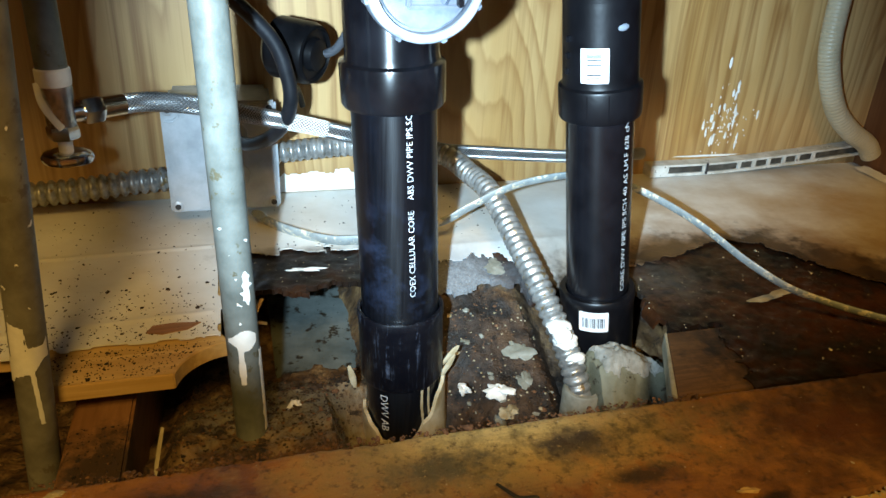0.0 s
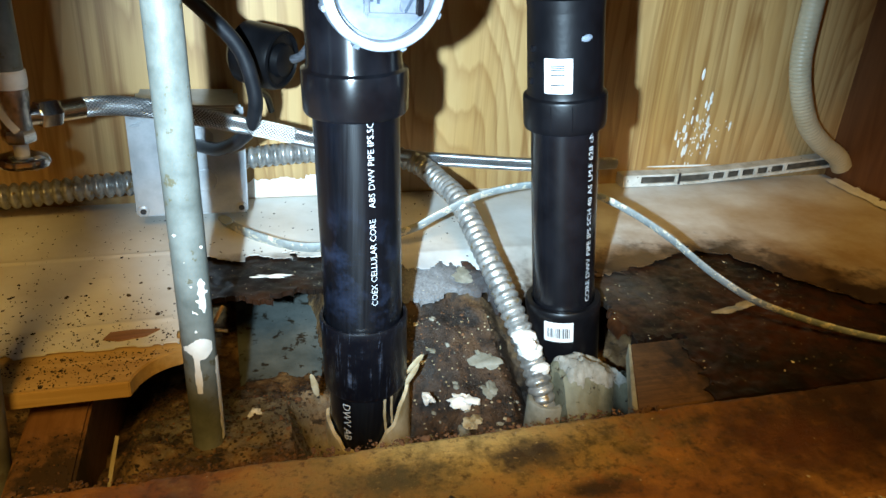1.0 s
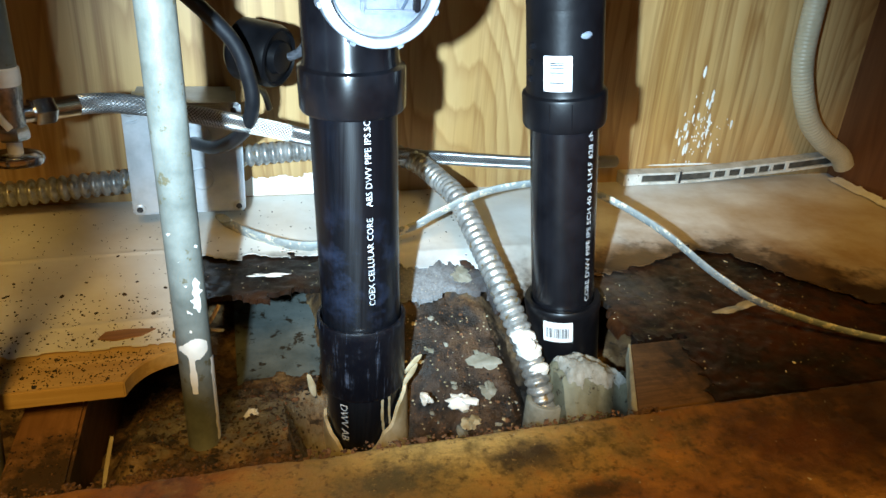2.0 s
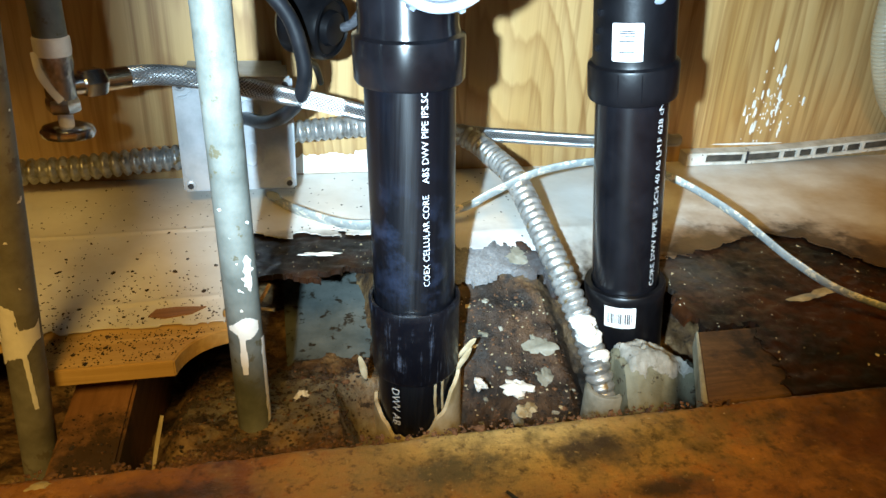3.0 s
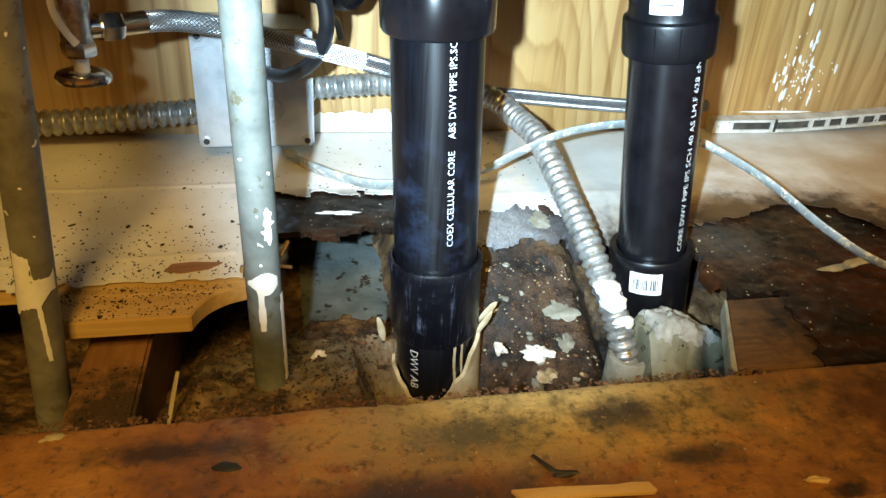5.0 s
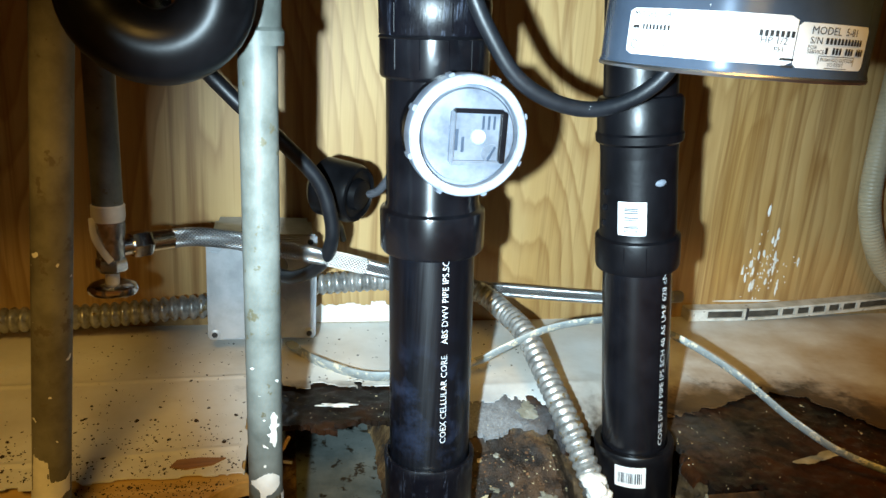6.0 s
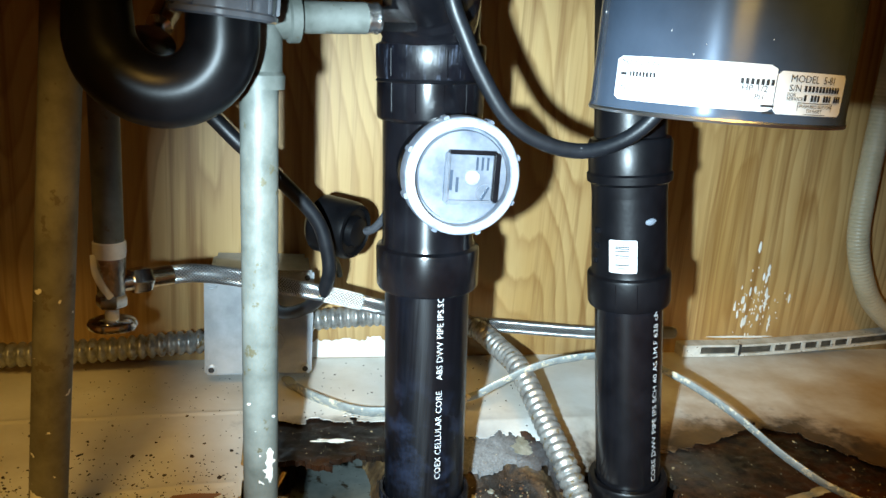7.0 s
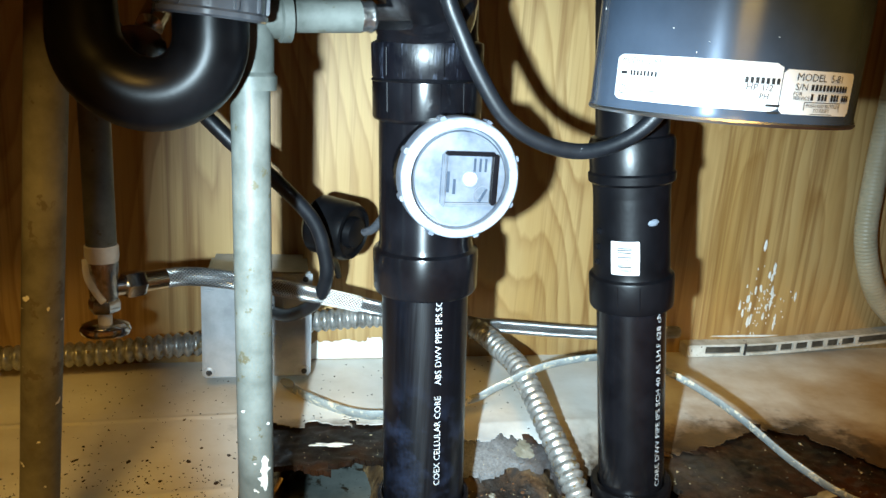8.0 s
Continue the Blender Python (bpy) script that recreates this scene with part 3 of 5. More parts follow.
def dirt_height(x, y):
    if x < 0.02:
        h = -0.108 if y > 0.10 else -0.108 + 0.060 * min(1.0, (0.10 - y) / 0.155)
        if x < -0.155:
            h -= 0.03 * min(1.0, (-0.155 - x) / 0.02)
    else:
        h = -0.020 - 0.055 * min(1.0, max(0.0, (0.085 - y) / 0.105)) - 0.015 * min(1.0, max(0.0, (-0.02 - y) / 0.05))
        h = max(h, -0.108) if x < 0.12 else h - 0.022 * min(1, (x - 0.12) / 0.02)
    s = min(1.0, max(0.0, (x + 0.02) / 0.05))
    if -0.02 < x < 0.03:
        lo = -0.108 if y > 0.10 else -0.108 + 0.060 * min(1.0, (0.10 - y) / 0.155)
        hi = -0.020 - 0.055 * min(1.0, max(0.0, (0.085 - y) / 0.105))
        h = lo + (hi - lo) * s
    dip = min(1.0, max(0.0, (x + 0.055) / 0.02)) * min(1.0, max(0.0, (0.02 - y) / 0.03)) * min(1.0, max(0.0, (0.075 - x) / 0.03))
    h += (min(h, -0.112) - h) * dip
    return h + 0.007 * rnd(x, y, 28) + 0.004 * rnd(x, y, 80, 2) + 0.0022 * rnd(x, y, 260, 4) + 0.0012 * rnd(x, y, 520, 6)


tagged(finish("ground", sheet(lambda x, y: True, L, R, -0.23, 0.25, 0.0032, dirt_height, 0), DIRT), "damp brown dirt and rot under the broken cabinet floor", "ground", kind="structure")


def white_edge(x):
    """How far forward the white floor covering reaches."""
    pts = ((-0.125, 0.116), (0.0, 0.112), (0.055, 0.088), (0.115, 0.090), (0.15, 0.045), (0.22, 0.038), (0.30, 0.066), (0.335, 0.074), (0.37, 0.05), (0.39, 0.01), (0.43, -0.045), (0.66, -0.06))
    for (a, p), (b, q) in zip(pts, pts[1:]):
        if a <= x <= b:
            return p + (q - p) * (x - a) / (b - a)
    return 0.1


def white_here(x, y):
    rag = 0.010 * rnd(x, y, 45, 1) + 0.006 * rnd(x, y, 130, 2) + 0.003 * rnd(x, y, 300, 3)
    if x < -0.126 + 0.004 * rnd(x, y, 60, 8):
        return y > -0.008 + 0.5 * rag - 0.02 * max(0.0, -0.2 - x)
    if rnd(x, y, 70, 12) + 0.4 * rnd(x, y, 200, 13) > 0.62 + 6 * (y - white_edge(x)) and y < white_edge(x) + 0.03:
        return False
    return y > white_edge(x) + rag


def board_here(x, y):
    rag = 0.012 * rnd(x, y, 40, 21) + 0.007 * rnd(x, y, 120, 22) + 0.004 * rnd(x, y, 330, 23)
    if x < -0.122:
        return False
    if x < 0.02:
        return y > 0.055 + rag
    if x < 0.125:
        return y > 0.062 + rag
    if x < 0.198 + rag:
        return y > 0.04 + rag
    if -0.134 < y < -0.058 + 0.5 * rag and x < 0.226 + 0.8 * rag + 0.25 * (y + 0.1):
        return False
    return y > -0.134


def board_top(x, y):
    sag = 0.0
    if 0.0 < x < 0.2:
        sag = 0.35 * max(0.0, 0.105 - y) * min(1.0, x / 0.03) * min(1.0, (0.2 - x) / 0.03)
    return -0.0035 - sag + 0.0012 * rnd(x, y, 150, 31) + 0.0006 * rnd(x, y, 420, 32)


def cover_top(x, y):
    sag = 0.0
    if 0.0 < x < 0.2:
        sag = 0.35 * max(0.0, 0.105 - y) * min(1.0, x / 0.03) * min(1.0, (0.2 - x) / 0.03)
    ridge = 0.0
    for y0, slope in ((0.134, 0.03), (0.021, 0.06)):
        if x < -0.13:
            ridge += 0.0011 * math.exp(-((y - y0 - slope * (x + 0.2) - 0.002 * rnd(x, 0, 30)) / 0.0022) ** 2)
    return 0.0 - sag + ridge + 0.0005 * rnd(x, y, 18, 41)


floor = thing("floor", (0, 0, 0), "water-damaged cabinet floor, its white covering broken away", "floor", kind="structure")
part("covering", sheet(white_here, L, R, -0.09, 0.25, 0.0022, cover_top, 0.0010), FLOOR, floor, "white painted floor covering, stained and speckled")
part("rotten_board", sheet(board_here, -0.1256, R, -0.1336, 0.25, 0.0024, board_top, 0.0045), ROT, floor, "black rotten plywood layer")
arc = [(-0.115 + 0.041 * math.cos(a), -0.053 + 0.041 * math.sin(a)) for a in (radians(168 - k * 8) for k in range(10))]
part("plywood_board", slab([(L, 0.25), (L, -0.006), (-0.238, -0.004), (-0.236, -0.045)] + arc + [(-0.1262, 0.0), (-0.1262, 0.25)], -0.0150, -0.0030, 0.0008), PLY, floor, "bare tan plywood edge with a sawn round cut-out", smooth=False)


def rail_top(x, y):
    return 0.0008 * rnd(x, y, 30, 51) + 0.0005 * rnd(x, y, 140, 52) + 0.0003 * rnd(x, y, 500, 53) - 0.004 * max(0.0, 1 - (y + 0.235) / 0.004) - 0.005 * max(0.0, 1 - (-0.134 - y) / 0.006)


rail = thing("cabinet_rail", (0, -0.185, 0), "water-stained brown front board of the cabinet floor", "board", kind="structure")
ob = part("board", sheet(lambda x, y: y < -0.1375 + 0.004 * rnd(x, 0, 40, 55) + 0.003 * rnd(x, y, 150, 56) + 0.002 * rnd(x, y, 420, 57), L, R, -0.235, -0.131, 0.002, rail_top, 0.028), RAIL, rail)
ob.location = (0, 0.185, 0)
ob = part("edging", block(L, R, -0.242, -0.2355, -0.030, 0.0005, 0.001), PLY, rail, "tan edge strip with flaking white paint")
ob.location = (0, 0.185, 0)

joist = tagged(finish("joist", block(-0.222, -0.184, -0.131, 0.2, -0.13, -0.034, 0.002), WOODBROWN, smooth=False), "brown timber joist under the cabinet floor", "joist", kind="structure")
tagged(finish("sub_panel", block(-0.088, 0.012, 0.028, 0.235, -0.106, -0.098, 0.001), SLATE, smooth=False), "blue-grey sheet lying under the floor", "panel", kind="structure")

# ---- the drain stack in the middle ----
def seam(m, r, angle, z0, z1, w=0.0004):
    """A raised mould line along a socket."""
    bm = bmesh.new()
    a, d = angle, w / r
    vs = []
    for z in (z0, z1):
        for k, lift in ((-1, 0.0), (0, 0.0003), (1, 0.0)):
            vs.append(bm.verts.new(m @ Vector(((r + lift) * math.sin(a + k * d), -(r + lift) * math.cos(a + k * d), z))))
    bm.faces.new((vs[0], vs[1], vs[4], vs[3]))
    bm.faces.new((vs[1], vs[2], vs[5], vs[4]))
    return bm


def pipe_text(m, r, text, angle, z0, z1, size, down=False):
    """Printing that runs up (or down) a pipe."""
    pts, faces = letters(text, size, z1 - z0)

    def where(p):
        if down:
            a, z = angle + (p.y - 0.35 * size) / r, z1 - p.x
        else:
            a, z = angle - (p.y - 0.35 * size) / r, z0 + p.x
        return m @ Vector(((r + 0.0003) * math.sin(a), -(r + 0.0003) * math.cos(a), z))

    return letters_mesh([(pts, faces)], where)


def central_drain():
    t = thing("drain_stack", (0.005, 0, -0.13), "glossy black plastic drain pipe with a round cleanout plug", "drain pipe")
    base = Matrix.Translation((-0.005, 0, 0.13))
    m, n = lean((0.0096, 0, -0.12), (-0.0145, 0, 0.36))
    m = base @ m @ Matrix.Diagonal((0.94, 0.94, 1, 1))
    z = 0.12
    pipe = part("pipe", lathe([(0, 0), (0.0302, 0), (0.0302, z + 0.166), (0.028, z + 0.166)], m, 56), ABSPIPE, t)
    part("printing", pipe_text(m, 0.0302, "COEX CELLULAR CORE", 0.13, z + 0.028, z + 0.094, 0.0064), PRINT, pipe, "white printed letters")
    part("printing", pipe_text(m, 0.0302, "ABS DWV PIPE IPS.SCH", 0.13, z + 0.102, z + 0.164, 0.0064), PRINT, pipe, "white printed letters")
    part("printing", pipe_text(m, 0.0302, "DWV AB", -0.72, z - 0.092, z - 0.058, 0.0098, True), PRINT, pipe, "white printed letters")
    part("lower_coupling", lathe([(0.0302, z - 0.053), (0.0324, z - 0.053), (0.0336, z - 0.050), (0.0338, z - 0.004), (0.0345, z + 0.001), (0.0345, z + 0.006), (0.0338, z + 0.0075), (0.0318, z + 0.0075), (0.0316, z + 0.002)], m, 56), SCRATCHED, t, "scuffed black coupling")
    tee = part("cleanout_tee", lathe([(0.0302, z + 0.160), (0.0350, z + 0.160), (0.0362, z + 0.162), (0.0364, z + 0.186), (0.0360, z + 0.1875), (0.0328, z + 0.189), (0.0320, z + 0.193), (0.0320, z + 0.269), (0.0352, z + 0.2705), (0.0360, z + 0.272), (0.0360, z + 0.2935), (0.030, z + 0.294)], m, 56), ABS, t)
    for a in (-0.95, -0.45, 0.05, 0.5):
        part("mould_line", seam(m, 0.0360, a, z + 0.276, z + 0.293), ABS, tee)
    up = part("upper_tee", lathe([(0.030, z + 0.2945), (0.0350, z + 0.2945), (0.0362, z + 0.296), (0.0366, z + 0.314), (0.0362, z + 0.3155), (0.0330, z + 0.317), (0.0322, z + 0.321), (0.0320, z + 0.47)], m, 56), SCRATCHED, t)
    for a in (-0.95, 0.1):
        part("mould_line", seam(m, 0.0366, a, z + 0.297, z + 0.313), ABS, up)
    sweep_path = smooth_path([(-0.0215, -0.004, 0.452), (-0.022, -0.018, 0.470), (-0.034, -0.045, 0.489), (-0.058, -0.072, 0.505), (-0.085, -0.095, 0.515)], 8)
    part("side_inlet", sweep(sweep_path, lambda s: 0.029 if s < 0.03 else 0.0275, 36), ABS, t)
    # cleanout branch, pointing to the front
    c = base @ Matrix.Translation((-0.0035, 0, 0.2425)) @ pose(0, 0, 0, 90, 0, 3) @ Matrix.Diagonal((1.07, 1.07, 1.07, 1))
    part("branch", lathe([(0.0275, 0.0), (0.0290, 0.030), (0.0315, 0.036), (0.0318, 0.052), (0.0300, 0.0525)], c, 56), ABS, t)
    plug = part("cleanout_plug", lathe([(0, 0.056), (0.0245, 0.056), (0.0250, 0.0520), (0.0264, 0.0520), (0.0268, 0.058), (0.0308, 0.058), (0.0318, 0.0565), (0.0322, 0.052), (0.0322, 0.046), (0.031, 0.046)], c, 72), PLUG, t, "grey-white dusty threaded cleanout plug")
    part("rim_face", lathe([(0.0266, 0.0570), (0.0270, 0.0586), (0.0300, 0.0587), (0.0312, 0.0580), (0.0318, 0.0566)], c, 72), PLUGRIM, plug, "plug rim with its shine put into a lighter colour")
    # Recess shade put into colour: darker floor, black top and right edges.
    s0 = 0.0135
    for k, (x0, x1, y0, y1) in enumerate(((-s0, s0, s0 - 0.0012, s0 + 0.0012), (-s0, s0, -s0 - 0.0012, -s0 + 0.0012), (-s0 - 0.0012, -s0 + 0.0012, -s0, s0), (s0 - 0.0014, s0 + 0.0022, -s0, s0))):
        o = part("socket_edge", block(x0 + 0.004, x1 + 0.004, y0, y1, 0.0558, 0.0592, 0.0007), ABS if k in (0, 3) else PLUGDARK, plug)
        o.data.transform(c)
    o = part("socket_floor", block(-s0 + 0.005, s0 + 0.003, -s0 + 0.001, s0 - 0.001, 0.0555, 0.0568, 0.0003), PLUGDARK, plug)
    o.data.transform(c)
    o = part("boss", lathe([(0, 0.0578), (0.0038, 0.0578), (0.0042, 0.0565)], Matrix.Translation((0.005, 0.0, 0)), 24), PLUGRIM, plug)
    o.data.transform(c)
    o = part("stamp", lathe([(0.0046, 0.0566), (0.0046, 0.0575), (0.0052, 0.0575), (0.0052, 0.0566)], Matrix.Translation((0.0125, -0.0085, 0)), 28), PLUG, plug)
    o.data.transform(c)
    o = part("stamp_bar", block(0.0085, 0.0165, -0.0092, -0.0078, 0.0566, 0.0577, 0.0002), ENAMEL, plug)
    o.data.transform(c @ Matrix.Translation((0.0125, -0.0085, 0)) @ pose(0, 0, 0, 0, 0, 62) @ Matrix.Translation((-0.0125, 0.0085, 0)))
    marks = [(-0.011 + 0.0034 * j, -0.008 + 0.0009 * (j % 2), 0.0016, 0.014 - 0.003 * j) for j in range(3)] + [(0.0065 + 0.003 * j, 0.004, 0.0013, 0.007) for j in range(3)]
    for mark in marks:
        o = part("raised_mark", letters_mesh(bars([mark]), lambda p: Vector((p.x, p.y, 0.0571))), ENAMEL, plug)
        o.data.transform(c)
    for k in range(8):
        a = radians(20 + 45 * k)
        o = part("rim_lug", block(-0.0016, 0.0016, 0.0315, 0.0335, 0.047, 0.056, 0.0004), PLUG, plug)
        o.data.transform(c @ Matrix.Rotation(a, 4, "Z"))
    for a0, z0 in ((0.30, z - 0.098), (0.52, z - 0.094)):
        part("glue_run", on_pipe(m, 0.0302, lambda a, zz: abs(a - a0 - 0.04 - 0.03 * math.sin(90 * zz)) < 0.045, a0 - 0.04, a0 + 0.12, z0, z - 0.054, 10, 30), OLDWHITE, t, "yellowed glue run")
    part("glue_bead", lathe([(0.0355, z + 0.2925), (0.0368, z + 0.2938), (0.0355, z + 0.2952)], m, 56), ABSDULL, t)


def old_sleeve():
    """The broken old pipe end round the drain's foot."""
    m, n = lean((0.0096, 0, -0.125), (0.0052, 0, 0.0))
    bm = bmesh.new()
    rings = []
    seg = 72
    for k in range(seg):
        a = 2 * math.pi * k / seg
        front = -math.cos(a)
        top = 0.024 + 0.048 * max(0.0, math.sin(a + 0.15)) ** 1.3 + 0.016 * max(0.0, -math.sin(a)) ** 4 + 0.010 * max(0.0, front) + 0.007 * noise.noise(Vector((5 * math.cos(a), 5 * math.sin(a), 1.0)))
        ring = []
        for r, z in ((0.0296, 0.0), (0.0300, top), (0.0326, top - 0.001), (0.0345, 0.0)):
            ring.append(bm.verts.new(m @ Vector((r * math.sin(a), -r * math.cos(a), z))))
        rings.append(ring)
    for k in range(seg):
        p, q = rings[k], rings[(k + 1) % seg]
        for j in range(3):
            bm.faces.new((p[j], q[j], q[j + 1], p[j + 1]))
    tagged(finish("broken_sleeve", bm, OLDWHITE), "broken yellowed plastic sleeve round the drain's foot", "pipe sleeve")
    for k, (x, y, zz, a) in enumerate(((0.040, -0.012, -0.045, 25), (0.043, -0.006, -0.040, 38), (-0.034, -0.006, -0.05, -14))):
        o = finish("plastic_shard", lump((0, 0, 0), (0.0026, 0.0010, 0.011), 3 + k, 0.3, 2), OLDWHITE)
        o.matrix_world = pose(x, y, zz, 0, a, 0)
        tagged(o, "torn yellowed plastic shard beside the drain's foot", "shard", "plastic shards")


def right_drain():
    t = thing("drain_pipe", (0.165, 0, -0.09), "slim black plastic drain pipe with barcode stickers", "drain pipe")
    base = Matrix.Translation((-0.165, 0, 0.09))
    m, n = lean((0.1735, 0, -0.060), (0.131, 0, 0.250))
    m = base @ m
    z = 0.060
    pipe = part("pipe", lathe([(0, -0.03), (0.0242, -0.03), (0.0242, z + 0.155), (0.02, z + 0.155)], m, 48), ABS, t)
    part("printing", pipe_text(m, 0.0242, "CORE DWV PIPE IPS SCH 40 AS LM.F 628 cN", 0.42, z + 0.012, z + 0.149, 0.0062), PRINT, pipe, "white printed letters")
    low = part("lower_coupling", lathe([(0.0242, z - 0.075), (0.0288, z - 0.075), (0.0292, z - 0.004), (0.0300, z + 0.001), (0.0300, z + 0.006), (0.0290, z + 0.0075), (0.0252, z + 0.0075), (0.025, z + 0.003)], m, 48), ABSDULL, t)

    def sticker(parent, r, a0, a1, z0, z1, upright):
        o = part("sticker", on_pipe(m, r, lambda a, zz: True, a0, a1, z0, z1, 16, 12, 0.0006), LABEL, parent, "white barcode sticker")
        random.seed(7)
        bm = bmesh.new()
        pos = 0.14
        while pos < 0.86:
            w = random.choice((0.012, 0.02, 0.035))
            if upright:
                lo, hi, y0, y1 = a0 + (a1 - a0) * pos, a0 + (a1 - a0) * (pos + w), z0 + (z1 - z0) * 0.22, z0 + (z1 - z0) * 0.66
            else:
                lo, hi, y0, y1 = a0 + (a1 - a0) * 0.25, a0 + (a1 - a0) * 0.72, z0 + (z1 - z0) * pos, z0 + (z1 - z0) * (pos + w)
            vs = [bm.verts.new(m @ Vector(((r + 0.001) * math.sin(a), -(r + 0.001) * math.cos(a), q))) for q in (y0, y1) for a in (lo, 0.5 * (lo + hi), hi)]
            bm.faces.new((vs[0], vs[1], vs[4], vs[3]))
            bm.faces.new((vs[1], vs[2], vs[5], vs[4]))
            pos += w + random.choice((0.015, 0.025, 0.03))
        part("barcode", bm, INK, o)

    sticker(low, 0.0292, -0.94, -0.12, z - 0.0185, z + 0.002, True)
    fit_ = part("fitting", lathe([(0.0242, z + 0.150), (0.0285, z + 0.150), (0.0292, z + 0.152), (0.0294, z + 0.171), (0.0290, z + 0.1725), (0.0268, z + 0.174), (0.0262, z + 0.177), (0.0258, z + 0.222), (0.0256, z + 0.236)], m, 48), ABSDULL, t)
    for a in (-0.75, -0.25):
        part("mould_line", seam(m, 0.0293, a, z + 0.153, z + 0.171), ABSDULL, fit_)
    sticker(fit_, 0.0261, -0.98, -0.22, z + 0.178, z + 0.203, False)
    o = part("moulded_tab", lump((0, 0, 0), (0.0042, 0.0012, 0.0024), 3, 0.15, 2), PLUG, fit_)
    o.data.transform(m @ Matrix.Rotation(0.12, 4, "Z") @ Matrix.Translation((0, -0.0262, z + 0.214)))
    for k in range(3):
        o = part("moulded_stud", block(-0.002, 0.002, -0.028, -0.025, 0, 0.004, 0.0006), ABS, fit_)
        o.data.transform(m @ Matrix.Rotation(-1.45 + 0.05 * k, 4, "Z") @ Matrix.Translation((0, 0, z + 0.183 + 0.011 * k)))
    top = base @ lean((0.1335, 0, 0.232), (0.115, 0.006, 0.40))[0]
    elbow = part("elbow", lathe([(0.0256, -0.006), (0.0262, 0.002), (0.0288, 0.004), (0.0292, 0.009), (0.0280, 0.0105), (0.0284, 0.030), (0.027, 0.033), (0.0242, 0.034)], top, 48), ABSDULL, t)
    part("upper_pipe", lathe([(0.0242, 0.02), (0.0242, 0.30), (0, 0.30)], top, 48), ABSDULL, t)


central_drain()
old_sleeve()
right_drain()

# ---- water pipes ----
def water_pipe_middle():
    t = thing("water_pipe", (-0.111, -0.055, -0.05), "grey painted steel water pipe with white paint drips", "water pipe", "grey water pipes")
    base = Matrix.Translation((0.111, 0.055, 0.05))
    m, n = lean((-0.1095, -0.055, -0.06), (-0.1145, -0.055, 0.31))
    m = base @ m
    z, r = 0.06, 0.0102
    part("pipe", lathe([(0, -0.02), (r, -0.02), (r, z + 0.29), (0, z + 0.29)], m, 32), GALV, t)

    def drip(a, zz):
        band = abs(zz - (z + 0.030)) < 0.005 + 0.003 * math.sin(3 * a + 1) and -0.9 < a < 0.9
        run = abs(a + 0.12) < 0.20 + 0.04 * math.sin(zz * 300) and z - 0.003 < zz < z + 0.032
        side = a > 0.95 + 0.12 * rnd(zz, 0, 150) and zz < z + 0.02
        chip = abs(a - 0.55 + 0.1 * rnd(zz, 1, 200)) < (0.30 + 0.22 * rnd(a * 0.01, zz, 330, 2)) * math.sqrt(max(0.0, 1 - ((zz - z - 0.066) / 0.012) ** 2))
        fleck = rnd(a * 0.01, zz, 220, 9) > 0.58 and zz > z + 0.03 and zz < z + 0.11
        return band or run or side or chip or fleck

    tagged(part("paint", on_pipe(m, r, drip, -1.5, 1.5, z - 0.045, z + 0.12, 60, 170), WHITE, t, "white paint drips and flecks"), kind="stuff")
    part("tee", lathe([(0.0102, z + 0.285), (0.0135, z + 0.285), (0.0138, z + 0.292), (0.0122, z + 0.294), (0.0122, z + 0.345), (0.0138, z + 0.347), (0.0138, z + 0.355), (0.0102, z + 0.355)], m, 32), GALV, t)
    q, k = lean((-0.1145, -0.055, 0.3215), (-0.052, -0.040, 0.326))
    q = base @ q
    part("tee_branch", lathe([(0.0115, 0.0), (0.0115, 0.014), (0.0135, 0.015), (0.0135, 0.020), (0.0085, 0.020)], q, 32), GALV, t)
    part("nipple", lathe([(0.0085, 0.016), (0.0085, k - 0.006), (0.0, k - 0.006)], q, 32), GALV, t)
    part("tape", lathe([(0.0078, k - 0.008), (0.0087, k - 0.006), (0.0080, k - 0.003), (0.0088, k), (0.0076, k + 0.002)], q, 24), PAINTCHROME, t, "frayed thread tape")
    part("union", lathe([(0.0068, k), (0.0072, k + 0.010), (0.0066, k + 0.03)], q, 6), CHROME, t, "small chrome nut")


def water_pipe_left():
    t = thing("water_pipe", (-0.243, -0.058, -0.13), "grey steel water pipe with a cream paint blob", "water pipe", "grey water pipes")
    base = Matrix.Translation((0.243, 0.058, 0.13))
    m, n = lean((-0.2430, -0.058, -0.13), (-0.1994, -0.058, 0.42))
    m = base @ m
    r = 0.0101
    part("pipe", lathe([(0, 0), (r, 0), (r, n), (0, n)], m, 32), GALVOLD, t)
    part("collar", lathe([(r, 0.455), (0.0112, 0.456), (0.0120, 0.459), (0.0116, 0.462), (0.0116, 0.480), (r, 0.481)], m, 32), GALVOLD, t)

    def blob(a, zz):
        z = zz - 0.13
        body = abs(z - 0.040) < 0.016 - 0.004 * a and abs(a + 0.35) < 0.5 + 0.2 * rnd(a, z, 90, 3)
        band = abs(z - 0.032 - 0.006 * a) < 0.007 + 0.002 * math.sin(5 * a) and -1.1 < a < 1.3
        run = abs(a - 0.42 + 6 * (z - 0.0)) < 0.14 and -0.012 < z < 0.03
        return body or band or run or (rnd(a * 0.01, z, 240, 4) > 0.62 and 0.05 < z < 0.18)

    tagged(part("paint", on_pipe(m, r, blob, -1.5, 1.5, 0.11, 0.33, 60, 200), WHITE, t, "cream paint blob and run"), kind="stuff")


water_pipe_middle()
water_pipe_left()


